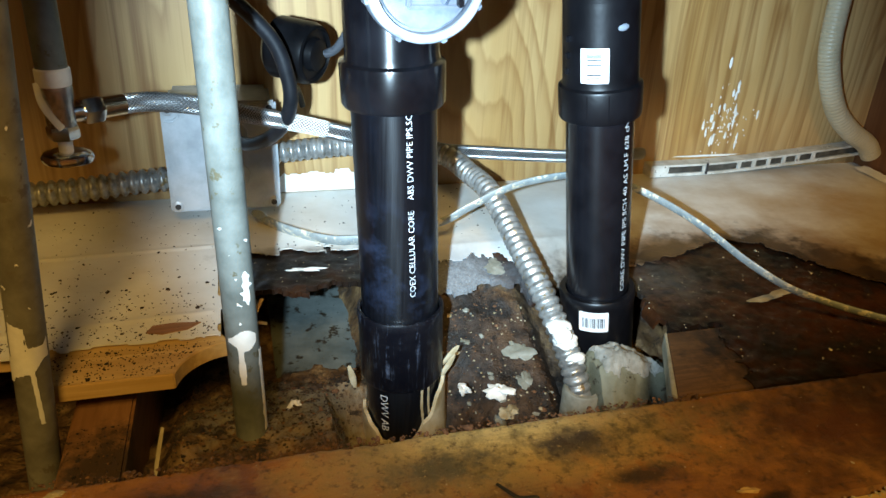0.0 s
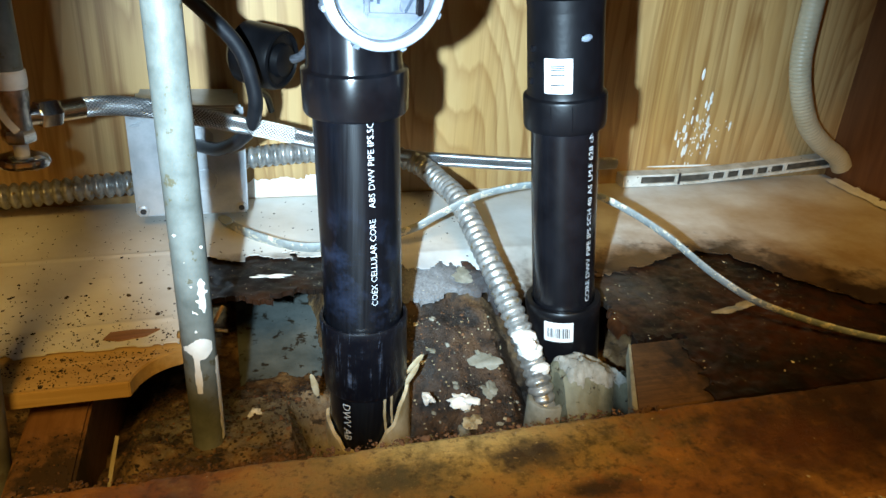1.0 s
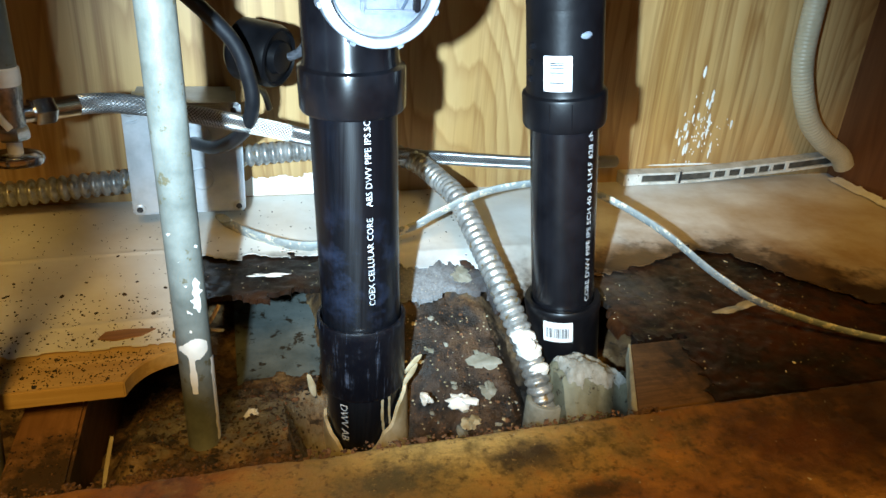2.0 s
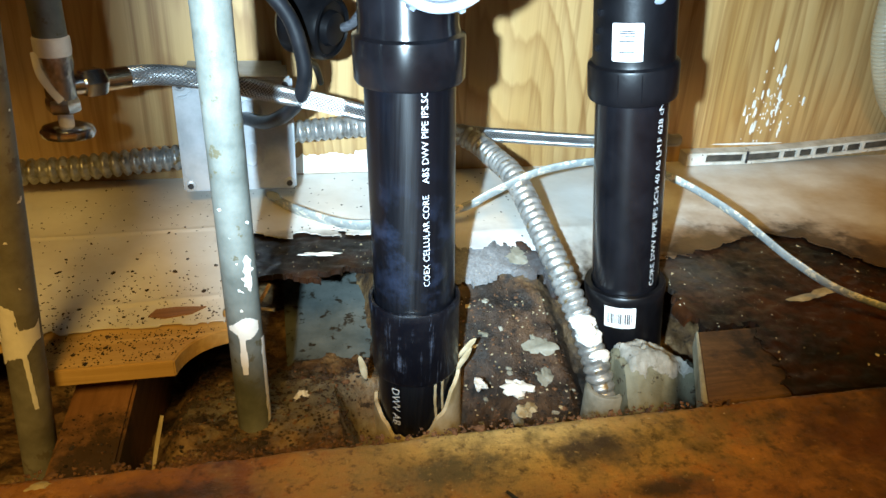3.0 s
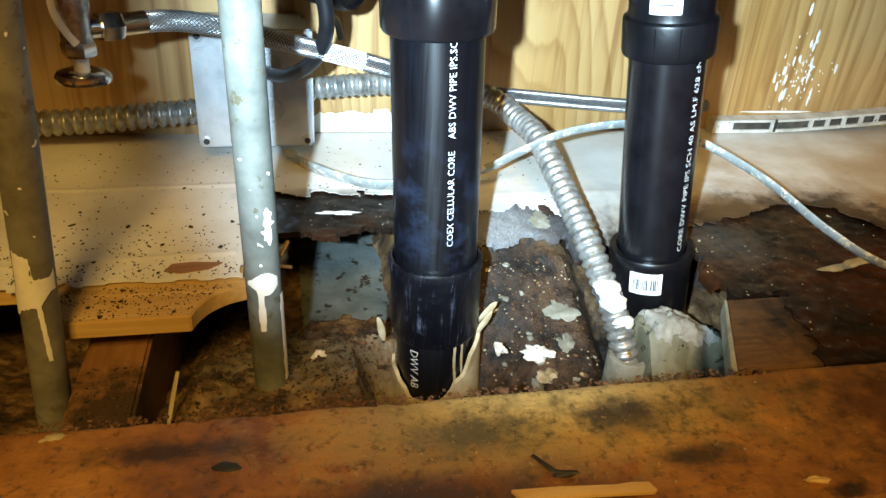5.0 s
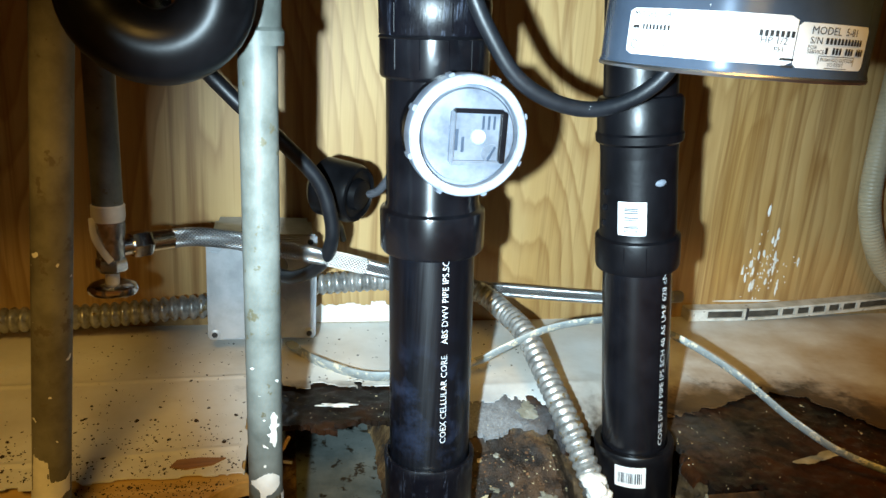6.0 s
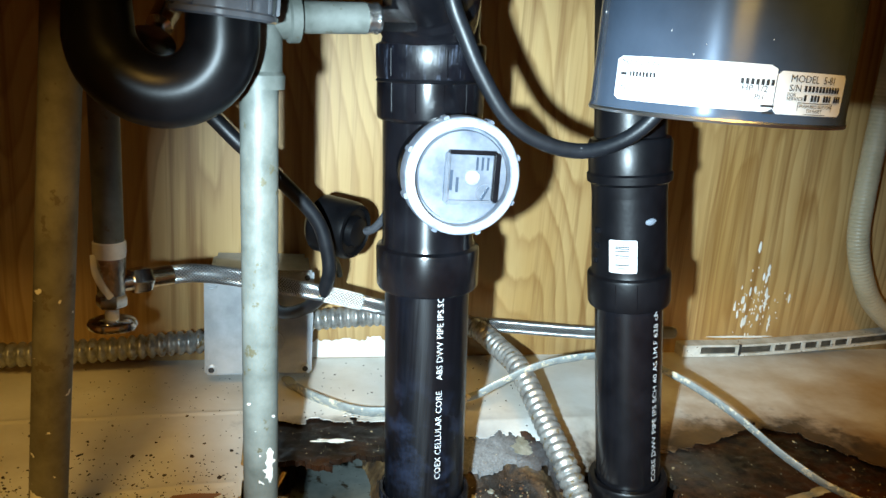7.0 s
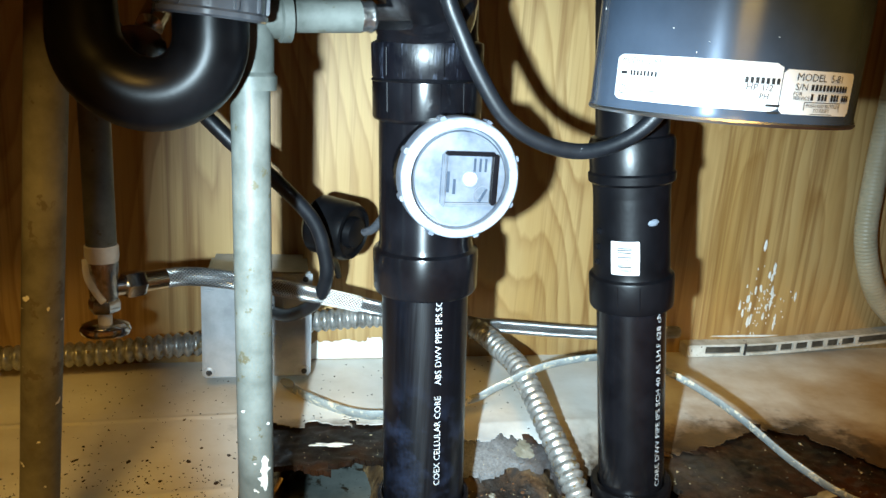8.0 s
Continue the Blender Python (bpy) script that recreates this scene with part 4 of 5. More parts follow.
def stop_valve():
    t = thing("stop_valve", (-0.209, 0.031, 0.112), "chrome angle stop valve on a grey pipe with thread tape", "valve")
    b = Matrix.Translation((0.209, -0.031, -0.112)) @ Matrix.Translation((-0.210, 0.031, 0))
    part("pipe", lathe([(0, 0.172), (0.0092, 0.172), (0.0092, 0.45), (0, 0.45)], b, 28), GALV, t)
    part("tape", lathe([(0.0098, 0.167), (0.0104, 0.170), (0.0103, 0.177), (0.0094, 0.178)], b, 28), WHITE, t, "white thread tape")
    part("tape_tail", sweep(smooth_path([b @ Vector(v) for v in ((-0.0085, -0.0065, 0.170), (-0.0070, -0.0088, 0.158), (-0.002, -0.0098, 0.148), (0.002, -0.0098, 0.142))], 6), 0.0022, 6, flat=0.35), WHITE, t, "loose white tape end")
    part("body", lathe([(0.0098, 0.168), (0.0098, 0.160), (0.0090, 0.157), (0.0086, 0.143), (0.0078, 0.140), (0, 0.140)], b, 28), PAINTCHROME, t)
    part("bonnet_nut", lathe([(0.0, 0.142), (0.0092, 0.1415), (0.0098, 0.1395), (0.0098, 0.1345), (0.0088, 0.133), (0, 0.133)], b, 6), CHROME, t)
    part("packing", lathe([(0.0, 0.134), (0.0044, 0.134), (0.0044, 0.124), (0, 0.124)], b, 18), WHITE, t, "white plastic stem")
    h = lathe([(0, 0.1245), (0.0105, 0.1248), (0.0145, 0.1232), (0.0158, 0.1205), (0.0150, 0.1178), (0.011, 0.1172), (0.0085, 0.1188), (0, 0.1190)], b @ Matrix.Translation((0, 0, 0.121)) @ pose(0, 0, 0, 10, 4, 20) @ Matrix.Diagonal((1.0, 0.62, 1, 1)) @ Matrix.Translation((0, 0, -0.121)), 40)
    part("handle", h, CHROME, t, "oval chrome handle")
    q, n = lean((-0.206, 0.036, 0.1475), (-0.175, 0.058, 0.1470))
    q = Matrix.Translation((0.209, -0.031, -0.112)) @ q
    part("outlet", lathe([(0.0062, 0.0), (0.0062, 0.009), (0, 0.009)], q, 20), CHROME, t)
    part("outlet_nut", lathe([(0, 0.008), (0.0086, 0.008), (0.0092, 0.010), (0.0092, 0.019), (0.0082, 0.021), (0, 0.021)], q, 6), CHROME, t)


def oval_handle():
    t = lathe([(0, 0.003), (0.010, 0.0035), (0.0155, 0.001), (0.0155, -0.002), (0.010, -0.003), (0, -0.003)], pose(-0.178, 0.0, 0.303, 68, 0, 20) @ Matrix.Diagonal((1.0, 0.72, 1, 1)), 40)
    q, n = lean((-0.178, 0.004, 0.303), (-0.170, 0.06, 0.335))
    v = thing("stop_valve", (-0.178, 0, 0.29), "chrome valve handle half hidden behind the trap", "valve")
    o = part("handle", t, CHROME, v)
    o.data.transform(Matrix.Translation((0.178, 0, -0.29)))
    o = part("stem", lathe([(0.004, 0), (0.004, 0.02), (0.008, 0.022), (0.008, n), (0, n)], q, 20), CHROME, v)
    o.data.transform(Matrix.Translation((0.178, 0, -0.29)))
    o = part("pipe", lathe([(0.009, 0), (0.009, 0.4), (0, 0.4)], Matrix.Translation((-0.170, 0.06, 0.335)), 20), GALV, v)
    o.data.transform(Matrix.Translation((0.178, 0, -0.29)))


stop_valve()
oval_handle()

# ---- hoses, conduits and cables ----
hose_path = smooth_path([(-0.1900, 0.0475, 0.1472), (-0.165, 0.062, 0.1470), (-0.139, 0.066, 0.1440), (-0.110, 0.078, 0.1350), (-0.082, 0.100, 0.1225), (-0.050, 0.108, 0.1130), (-0.015, 0.118, 0.1010), (0.03, 0.150, 0.081), (0.085, 0.198, 0.0570), (0.124, 0.205, 0.0505), (0.217, 0.212, 0.0400), (0.27, 0.222, 0.035), (0.33, 0.236, 0.030)], 14)
braided = thing("braided_hose", (-0.18, 0.0545, 0.14), "stainless braided water hose with a white paint smear", "hose")
back = Matrix.Translation((0.18, -0.0545, -0.14))
o = part("braid", sweep(hose_path, 0.0062, 20), BRAID, braided)
o.data.transform(back)
o = part("ferrule", sweep(hose_path[0:9], 0.0068, 20), FERRULE, braided, "brass-coloured crimped ferrule")
o.data.transform(back)


def ribbons(path, r, strands, wide=0.00062):
    """The woven strands of a hose: flat ribbons wound both ways, over and under one another."""
    bm = bmesh.new()
    fine = resample(path, 0.0012)
    frames, side = [], None
    for k, p in enumerate(fine):
        d = (fine[min(k + 1, len(fine) - 1)] - fine[max(k - 1, 0)]).normalized()
        side = side or d.cross(Vector((0, 0, 1)))
        side = (side - d * side.dot(d)).normalized()
        frames.append((p, d, side, side.cross(d)))
    for way in (1, -1):
        for j in range(strands):
            last = None
            for k, (p, d, u, v) in enumerate(frames):
                a = way * 0.0012 * k / r * 0.9 + 2 * math.pi * j / strands
                out = u * math.cos(a) + v * math.sin(a)
                run = (d + (v * math.cos(a) - u * math.sin(a)) * way * 0.9).normalized()
                across = run.cross(out)
                h = r + 0.00020 * way * math.sin(strands * 0.0012 * k / r * 0.9)
                row = [bm.verts.new(p + out * h - across * wide), bm.verts.new(p + out * (h + 0.00028)), bm.verts.new(p + out * h + across * wide)]
                if last:
                    bm.faces.new((last[0], row[0], row[1], last[1]))
                    bm.faces.new((last[1], row[1], row[2], last[2]))
                last = row
    return bm


for words, run, mat in (("", hose_path[8:64], STRAND), ("white paint smear over the braid", hose_path[63:77], WHITE), ("", hose_path[76:], STRAND)):
    o = tagged(part("woven_braid", ribbons(run, 0.0064, 16, 0.00028), mat, braided, words), kind="stuff")
    o.data.transform(back)


def corrugated(r, depth, pitch):
    return lambda s: r - depth * (0.5 + 0.5 * math.cos(2 * math.pi * s / pitch)) ** 1.6


def conduit(points, r, pitch, label, mat=None, depth=0.0022, name="armoured_conduit", cat="conduit"):
    path = resample(smooth_path(points, 20), pitch / 7)
    return tagged(finish(name, sweep(path, corrugated(r, depth, pitch), 22), mat or STEEL), label, cat)


conduit([(-0.415, 0.222, 0.018), (-0.343, 0.215, 0.0225), (-0.259, 0.212, 0.0275), (-0.200, 0.212, 0.033), (-0.158, 0.212, 0.036)], 0.0115, 0.0085, "ribbed metal conduit running along the wall into the box", DUSTY, 0.0032)
conduit([(-0.075, 0.205, 0.058), (-0.035, 0.203, 0.062), (0.0, 0.204, 0.063), (0.05, 0.206, 0.060), (0.088, 0.192, 0.053), (0.104, 0.155, 0.046), (0.110, 0.115, 0.043), (0.116, 0.06, 0.022), (0.122, 0.01, -0.001), (0.132, -0.028, -0.035), (0.1395, -0.043, -0.066), (0.1395, -0.046, -0.09)], 0.0104, 0.0070, "ribbed metal conduit dropping into a pipe stub", DUSTY, 0.0020)
crust = bmesh.new()
for k, (x, y, z, a, b, c) in enumerate(((0.1262, -0.017, -0.017, 0.0098, 0.0098, 0.0060), (0.1295, -0.025, -0.026, 0.0098, 0.0100, 0.0065), (0.1265, -0.027, -0.021, 0.0070, 0.0070, 0.0075), (0.1345, -0.034, -0.036, 0.0085, 0.0080, 0.0050))):
    lump((x, y, z), (a, b, c), 4 + 3 * k, 0.30, 4, bm=crust)
collar = finish("paint_lump", crust, WHITE)
tagged(collar, "crusted white paint round the metal conduit", "paint")
conduit([(0.532, 0.222, 0.50), (0.528, 0.222, 0.30), (0.528, 0.222, 0.20), (0.534, 0.222, 0.138), (0.560, 0.222, 0.082), (0.590, 0.222, 0.053), (0.622, 0.222, 0.034), (0.634, 0.222, 0.02)], 0.0118, 0.0042, "cream ribbed plastic drain hose beside the wall", CREAM, 0.0005, "drain_hose", "hose")

tagged(finish("pipe_stub", lathe([(0.0152, -0.125), (0.0152, -0.058), (0.0142, -0.0565), (0.0112, -0.0565), (0.0108, -0.059), (0.0108, -0.12)], Matrix.Translation((0.1395, -0.046, 0)), 32), OLDGREY), "cut grey plastic pipe stub in the hole", "pipe stub")

romex = smooth_path([(-0.092, 0.172, 0.012), (-0.086, 0.176, 0.004), (-0.067, 0.150, 0.0045), (-0.035, 0.124, 0.0045), (-0.006, 0.112, 0.008), (0.03, 0.102, 0.016), (0.066, 0.100, 0.027), (0.085, 0.100, 0.037), (0.125, 0.100, 0.055), (0.172, 0.096, 0.064), (0.205, 0.090, 0.063), (0.230, 0.083, 0.0555), (0.247, 0.055, 0.0510), (0.258, 0.010, 0.0470), (0.278, -0.036, 0.0320), (0.310, -0.064, 0.0180), (0.378, -0.099, 0.006), (0.45, -0.118, 0.003), (0.63, -0.125, 0.003)], 12)
rom = thing("flat_cable", (-0.09, 0.17, 0), "flat grey-white electrical cable, paint-spattered, lying across the floor", "cable")
o = part("sheath", sweep(romex, lambda d: 0.0088 - 0.0034 * min(1.0, d / 0.18) - 0.0014 * min(1.0, max(0.0, d - 0.2) / 0.2), 16, flat=0.42), CABLE, rom)
o.data.transform(Matrix.Translation((0.09, -0.17, 0)))
o = part("cut_end", sweep([romex[127], romex[128], romex[129]], 0.0050, 16, flat=0.55), INK, rom, "black tape band")
o.data.transform(Matrix.Translation((0.09, -0.17, 0)))

blackc = smooth_path([(-0.235, 0.05, 0.40), (-0.205, 0.06, 0.315), (-0.154, 0.08, 0.261), (-0.129, 0.082, 0.236), (-0.103, 0.086, 0.213), (-0.076, 0.090, 0.184), (-0.066, 0.092, 0.158), (-0.064, 0.096, 0.134), (-0.072, 0.110, 0.110), (-0.092, 0.140, 0.089), (-0.112, 0.174, 0.082)], 10)
tagged(finish("black_cable", sweep(blackc, 0.0056, 14), RUBBER), "black rubber cable looping down to the box", "cable")


def cord_grip():
    t = thing("plug_housing", (-0.048, 0.135, 0.145), "round black plastic housing on a cable by the wall", "plug")
    b = Matrix.Translation((0.048, -0.135, -0.145))
    q, n = lean((-0.066, 0.150, 0.166), (-0.032, 0.122, 0.163))
    q = b @ q
    part("housing", lathe([(0, -0.004), (0.021, -0.004), (0.0245, 0.0), (0.0245, 0.028), (0.0225, 0.033), (0.0205, 0.034), (0.0195, 0.031), (0.0135, 0.031), (0.012, 0.036), (0.008, 0.037), (0, 0.037)], q, 44), TRAPBLACK, t)
    cord = smooth_path([(-0.033, 0.122, 0.166), (-0.026, 0.113, 0.172), (-0.018, 0.100, 0.190), (-0.013, 0.092, 0.215), (-0.008, 0.085, 0.26), (0.0, 0.08, 0.34)], 10)
    o = part("cord", sweep(cord, 0.0034, 12), CORD, t, "black and white braided cord")
    o.data.transform(b)
    wall_cord = smooth_path([(-0.060, 0.160, 0.150), (-0.058, 0.180, 0.130), (-0.050, 0.200, 0.118), (-0.045, 0.215, 0.10)], 8)
    o = part("tail", sweep(wall_cord, 0.0030, 10), RUBBER, t)
    o.data.transform(b)


cord_grip()


def junction_box():
    x0, x1, z0, z1, y0 = -0.166, -0.071, 0.016, 0.1155, 0.176
    t = thing("junction_box", (-0.1185, 0.213, 0.0), "grey metal junction box with screw lugs on the wall", "junction box")
    b = Matrix.Translation((0.1185, -0.213, 0))

    def put(name, bm, mat, parent=t, label=""):
        o = part(name, bm, mat, parent, label)
        o.data.transform(b)
        return o

    put("body", block(x0 + 0.003, x1 - 0.003, y0 + 0.004, 0.2495, z0 + 0.003, z1 - 0.003, 0.004), BOXGREY)
    put("flange", block(x0, x1, y0, y0 + 0.005, z0, z1, 0.002), BOXGREY)
    outline = []
    for sx, sz in ((-1, -1), (1, -1), (1, 1), (-1, 1)):
        cx_, cz_ = (x0 if sx < 0 else x1), (z0 if sz < 0 else z1)
        pts = [(cx_ - sx * 0.003, cz_ - sz * 0.015), (cx_ - sx * 0.010, cz_ - sz * 0.0145), (cx_ - sx * 0.0145, cz_ - sz * 0.010), (cx_ - sx * 0.015, cz_ - sz * 0.003)]
        outline += pts if sx * sz > 0 else pts[::-1]
    bm = slab(outline, -0.0035, 0.001, 0.0012)
    bm.transform(Matrix.Translation((0, y0, 0)) @ Matrix(((1, 0, 0, 0), (0, 0, 1, 0), (0, 1, 0, 0), (0, 0, 0, 1))))
    put("cover", bm, BOXGREY)
    for k, (x, z) in enumerate(((x0 + 0.006, z1 - 0.006), (x1 - 0.006, z1 - 0.006), (x0 + 0.006, z0 + 0.006), (x1 - 0.006, z0 + 0.006))):
        lug = put("lug", lathe([(0.0050, 0.0), (0.0050, 0.0008), (0.0042, 0.0014), (0, 0.0014)], pose(x, y0, z, 90, 0, 0), 24), BOXGREY)
        put("screw_hole", lathe([(0.0026, 0.0), (0.0026, 0.0004), (0, 0.0004)], pose(x, y0 - 0.0014, z, 90, 0, 0), 16), INK, lug)
    for z in (0.088, 0.050):
        put("knockout", lathe([(0.0105, 0.0), (0.0105, 0.0008), (0.0098, 0.0012), (0.0092, 0.0005), (0, 0.0005)], pose(-0.1065, y0 - 0.0034, z, 90, 0, 0), 36), BOXGREY)


junction_box()

# ---- wall foot: trunking, paint ----
def trunking():
    t = thing("cable_trunking", (0.345, 0.244, 0.0), "white plastic cable trunking along the wall foot", "trunking")
    b = Matrix.Translation((-0.345, -0.244, 0))

    def bend(x):
        return 0.001 + 0.014 * max(0.0, (x - 0.42) / 0.2) ** 1.3

    def strip(x0, x1, y0, y1, z0, z1):
        bm = bmesh.new()
        n = 12
        rows = []
        for k in range(n + 1):
            x = x0 + (x1 - x0) * k / n
            rows.append([bm.verts.new(b @ Vector((x, y, bend(x) + z))) for y, z in ((y0, z0), (y0, z1), (y1, z1), (y1, z0))])
        for p, q in zip(rows, rows[1:]):
            for j in range(4):
                bm.faces.new((p[j], q[j], q[(j + 1) % 4], p[(j + 1) % 4]))
        bm.faces.new(rows[0])
        bm.faces.new(rows[-1][::-1])
        return bm

    part("back", strip(0.345, 0.636, 0.236, 0.2495, 0.001, 0.0125), DARKGAP, t, "dark inner channel", smooth=False)
    part("lower_lip", strip(0.345, 0.636, 0.2335, 0.2365, 0.0, 0.0032), TRUNKWHITE, t, smooth=False)
    part("upper_lip", strip(0.345, 0.636, 0.2335, 0.2495, 0.0115, 0.0140), TRUNKWHITE, t, smooth=False)
    part("end_cap", strip(0.343, 0.366, 0.2325, 0.2490, 0.0004, 0.0138), TRUNKWHITE, t, smooth=False)
    for x in (0.412, 0.458, 0.478, 0.498, 0.519, 0.538, 0.560):
        part("rib", strip(x, x + 0.004, 0.2335, 0.2365, 0.003, 0.0118), TRUNKWHITE, t, smooth=False)
    part("clip", strip(0.415, 0.4175, 0.2325, 0.2345, 0.001, 0.0145), INK, t, "dark gap between lengths", smooth=False)


trunking()


def wall_paint():
    def smear(x, z):
        return z < 0.020 + 0.006 * rnd(x, z, 90, 61) + 0.004 * rnd(x, z, 260, 62) and x < 0.03

    bm = bmesh.new()
    n, verts = 0.0016, {}

    def vert(i, j):
        if (i, j) not in verts:
            verts[i, j] = bm.verts.new((-0.070 + i * n, 0.2488 + 0.0005 * rnd(i, j, 0.4, 5), 0.0005 + j * n))
        return verts[i, j]

    for i in range(64):
        for j in range(22):
            if smear(-0.070 + i * n, j * n):
                bm.faces.new((vert(i, j), vert(i + 1, j), vert(i + 1, j + 1), vert(i, j + 1)))
    rim = [v for v in bm.verts if v.is_boundary]
    for _ in range(3):
        bmesh.ops.smooth_vert(bm, verts=rim, factor=0.5, use_axis_x=True, use_axis_y=False, use_axis_z=True)
    tagged(finish("paint_smear", bm, WHITE), "rough white paint edge at the foot of the wall", "paint", kind="structure")
    random.seed(11)
    bm = bmesh.new()
    for k in range(95):
        x = random.gauss(0.440, 0.015)
        z = 0.060 + random.gauss(0, 0.020) - 0.2 * abs(x - 0.44)
        big = random.random()
        w, h = (0.0017, 0.0062) if big > 0.80 else (0.0007, 0.0014)
        w, h = w * random.uniform(0.6, 1.2), h * random.uniform(0.5, 1.3)
        if z < 0.016:
            continue
        lump((x, 0.2497, z), (w, 0.0007, h), k * 0.7, 0.5, 1, bm=bm)
    tagged(finish("paint_spatter", bm, WHITE), "white paint spatters on the plywood wall", "paint", kind="stuff")
    tagged(finish("paint_smear", lump((0.425, 0.2496, 0.0185), (0.040, 0.0005, 0.0011), 8, 0.7, 3), WHITE), "white paint smear above the trunking", "paint", kind="structure")
    bm = sheet(lambda x, y: abs(x - 0.628) < 0.008 + 0.006 * rnd(x, y, 60, 3), 0.606, 0.6376, 0.0, 0.228, 0.003, lambda x, y: 0.0015 + 0.003 * max(0, (x - 0.62) / 0.02) + 0.001 * rnd(x, y, 120, 2), 0)
    tagged(finish("filler_bead", bm, WHITE), "white filler along the side wall's foot", "filler", kind="structure")


wall_paint()


# ---- disposer, its cord, and the trap ----
def disposer():
    ax, ay, r, z0 = 0.1225, -0.104, 0.0640, 0.2885
    t = thing("waste_disposer", (ax, ay, z0), "dark grey glossy waste disposer with white rating labels", "waste disposer")
    part("body", lathe([(0, 0.004), (r - 0.012, 0.004), (r - 0.004, 0.001), (r, 0.0), (r + 0.0006, 0.0012), (r, 0.003), (r, 0.30), (r - 0.01, 0.32), (0, 0.32)], Matrix(), 96), ENAMEL, t)
    part("rim", lathe([(r - 0.004, -0.0012), (r + 0.0004, -0.0012), (r + 0.0010, 0.0), (r + 0.0004, 0.0012)], Matrix(), 96), STEEL, t, "bright bottom edge")
    part("body_seam", seam(Matrix(), r, -1.72, 0.003, 0.29, 0.0006), STEEL, t, "bright vertical seam")

    def at(p, lift=0.0):
        return Vector(((r + 0.0004 + lift) * math.sin(p.x / r), -(r + 0.0004 + lift) * math.cos(p.x / r), p.y))

    def plate(x0, x1, y0, y1, tilt=0.0):
        bm = bmesh.new()
        n, c = 24, 0.0016
        rows = []
        for k in range(n + 1):
            x = x0 + (x1 - x0) * k / n
            cut = c if k in (0, n) else 0.0
            rows.append([bm.verts.new(at(Vector((x, y + tilt * (x - x0), 0)))) for y in (y0 + cut, y1 - cut)])
        for p, q in zip(rows, rows[1:]):
            bm.faces.new((p[0], q[0], q[1], p[1]))
        return bm

    def ink(items, x, y, tilt=0.0):
        return letters_mesh(items, lambda p: at(Vector((x + p.x, y + p.y + tilt * p.x, 0)), 0.0008))

    x0, x1, x2 = -0.0875, -0.0098, 0.0330
    a = part("rating_label", plate(x0, x1, 0.0055, 0.0262), LABEL, t, "white rating label")
    part("lettering", ink([letters("MODEL 5-81", 0.0041)], x0 + 0.004, 0.0222), INK, a)
    part("lettering", ink([letters("HP 1/2", 0.0041)], x1 - 0.0150, 0.0142), INK, a)
    part("lettering", ink([letters("PH", 0.0034)], x1 - 0.0090, 0.0108), INK, a)
    for bar in [(0.0, 0.0, 0.004, 0.0014), *[(0.006 + 0.0019 * k, -0.0004, 0.0012, 0.0024) for k in range(8)], *[(0.058 + 0.0022 * k, 0.0, 0.0014, 0.0026) for k in range(7)], (0.012, -0.0072, 0.010, 0.0004), (0.068, -0.0095, 0.006, 0.0010), (0.069, -0.0125, 0.005, 0.0010)]:
        part("text_bar", ink(bars([bar]), x0 + 0.004, 0.0172), INK, a)
    part("round_mark", ink([([Vector((0.0022 * math.cos(k * 0.3142), 0.0022 * math.sin(k * 0.3142), 0)) for k in range(20)] + [Vector((0.0017 * math.cos(k * 0.3142), 0.0017 * math.sin(k * 0.3142), 0)) for k in range(20)], [(k, (k + 1) % 20, 20 + (k + 1) % 20, 20 + k) for k in range(20)])], x0 + 0.006, 0.0102), INK, a)
    b = part("service_label", plate(x1 + 0.0004, x2, 0.0050, 0.0240), LABEL, t, "white service label")
    part("lettering", ink([letters("MODEL  5-81", 0.0046)], x1 + 0.006, 0.0195), INK, b)
    part("lettering", ink([letters("S/N", 0.0041)], x1 + 0.006, 0.0155), INK, b)
    part("lettering", ink([letters("FOR", 0.0023)], x1 + 0.0055, 0.0132), INK, b)
    part("lettering", ink([letters("SERVICE", 0.0023)], x1 + 0.0055, 0.0114), INK, b)
    for bar in [(0.0021 * k, 0.0, 0.0014, 0.0026) for k in range(11)] + [(0.0005 + 0.0019 * k, -0.0042, 0.0013, 0.0028) for k in range(13) if k not in (1, 5, 9)]:
        part("text_bar", ink(bars([bar]), x1 + 0.0138, 0.0156), INK, b)
    part("lettering", ink([letters("PUSH RED BUTTON", 0.0022)], x1 + 0.0125, 0.0084), INK, b)
    part("lettering", ink([letters("TO RESET", 0.0022)], x1 + 0.0165, 0.0064), INK, b)
    for bar in ((0.0, 0.0, 0.021, 0.0003), (0.0, -0.0034, 0.0003, 0.0034), (0.0208, -0.0034, 0.0003, 0.0034), (0.004, -0.0050, 0.013, 0.0003)):
        part("border_line", ink(bars([bar]), x1 + 0.0115, 0.0104), INK, b)
    random.seed(5)
    bm = bmesh.new()
    for k in range(10):
        p = at(Vector((random.uniform(-0.11, 0.0), random.uniform(0.028, 0.07), 0)))
        s = random.uniform(0.0002, 0.0004)
        lump(p, (s, s, s * 1.4), k, 0.4, 1, bm=bm)
    tagged(part("specks", bm, WHITE, t, "pale specks and scratches"), kind="stuff")


disposer()
cord = smooth_path([(-0.035, -0.050, 0.44), (-0.022, -0.056, 0.37), (-0.014, -0.060, 0.338), (-0.006, -0.060, 0.321), (0.005, -0.060, 0.301), (0.023, -0.060, 0.277), (0.045, -0.060, 0.2645), (0.070, -0.060, 0.2605), (0.092, -0.062, 0.267), (0.108, -0.066, 0.281), (0.116, -0.070, 0.300)], 10)
tagged(finish("power_cord", sweep(cord, 0.0046, 16), RUBBER), "slack black power cord of the disposer", "cord")


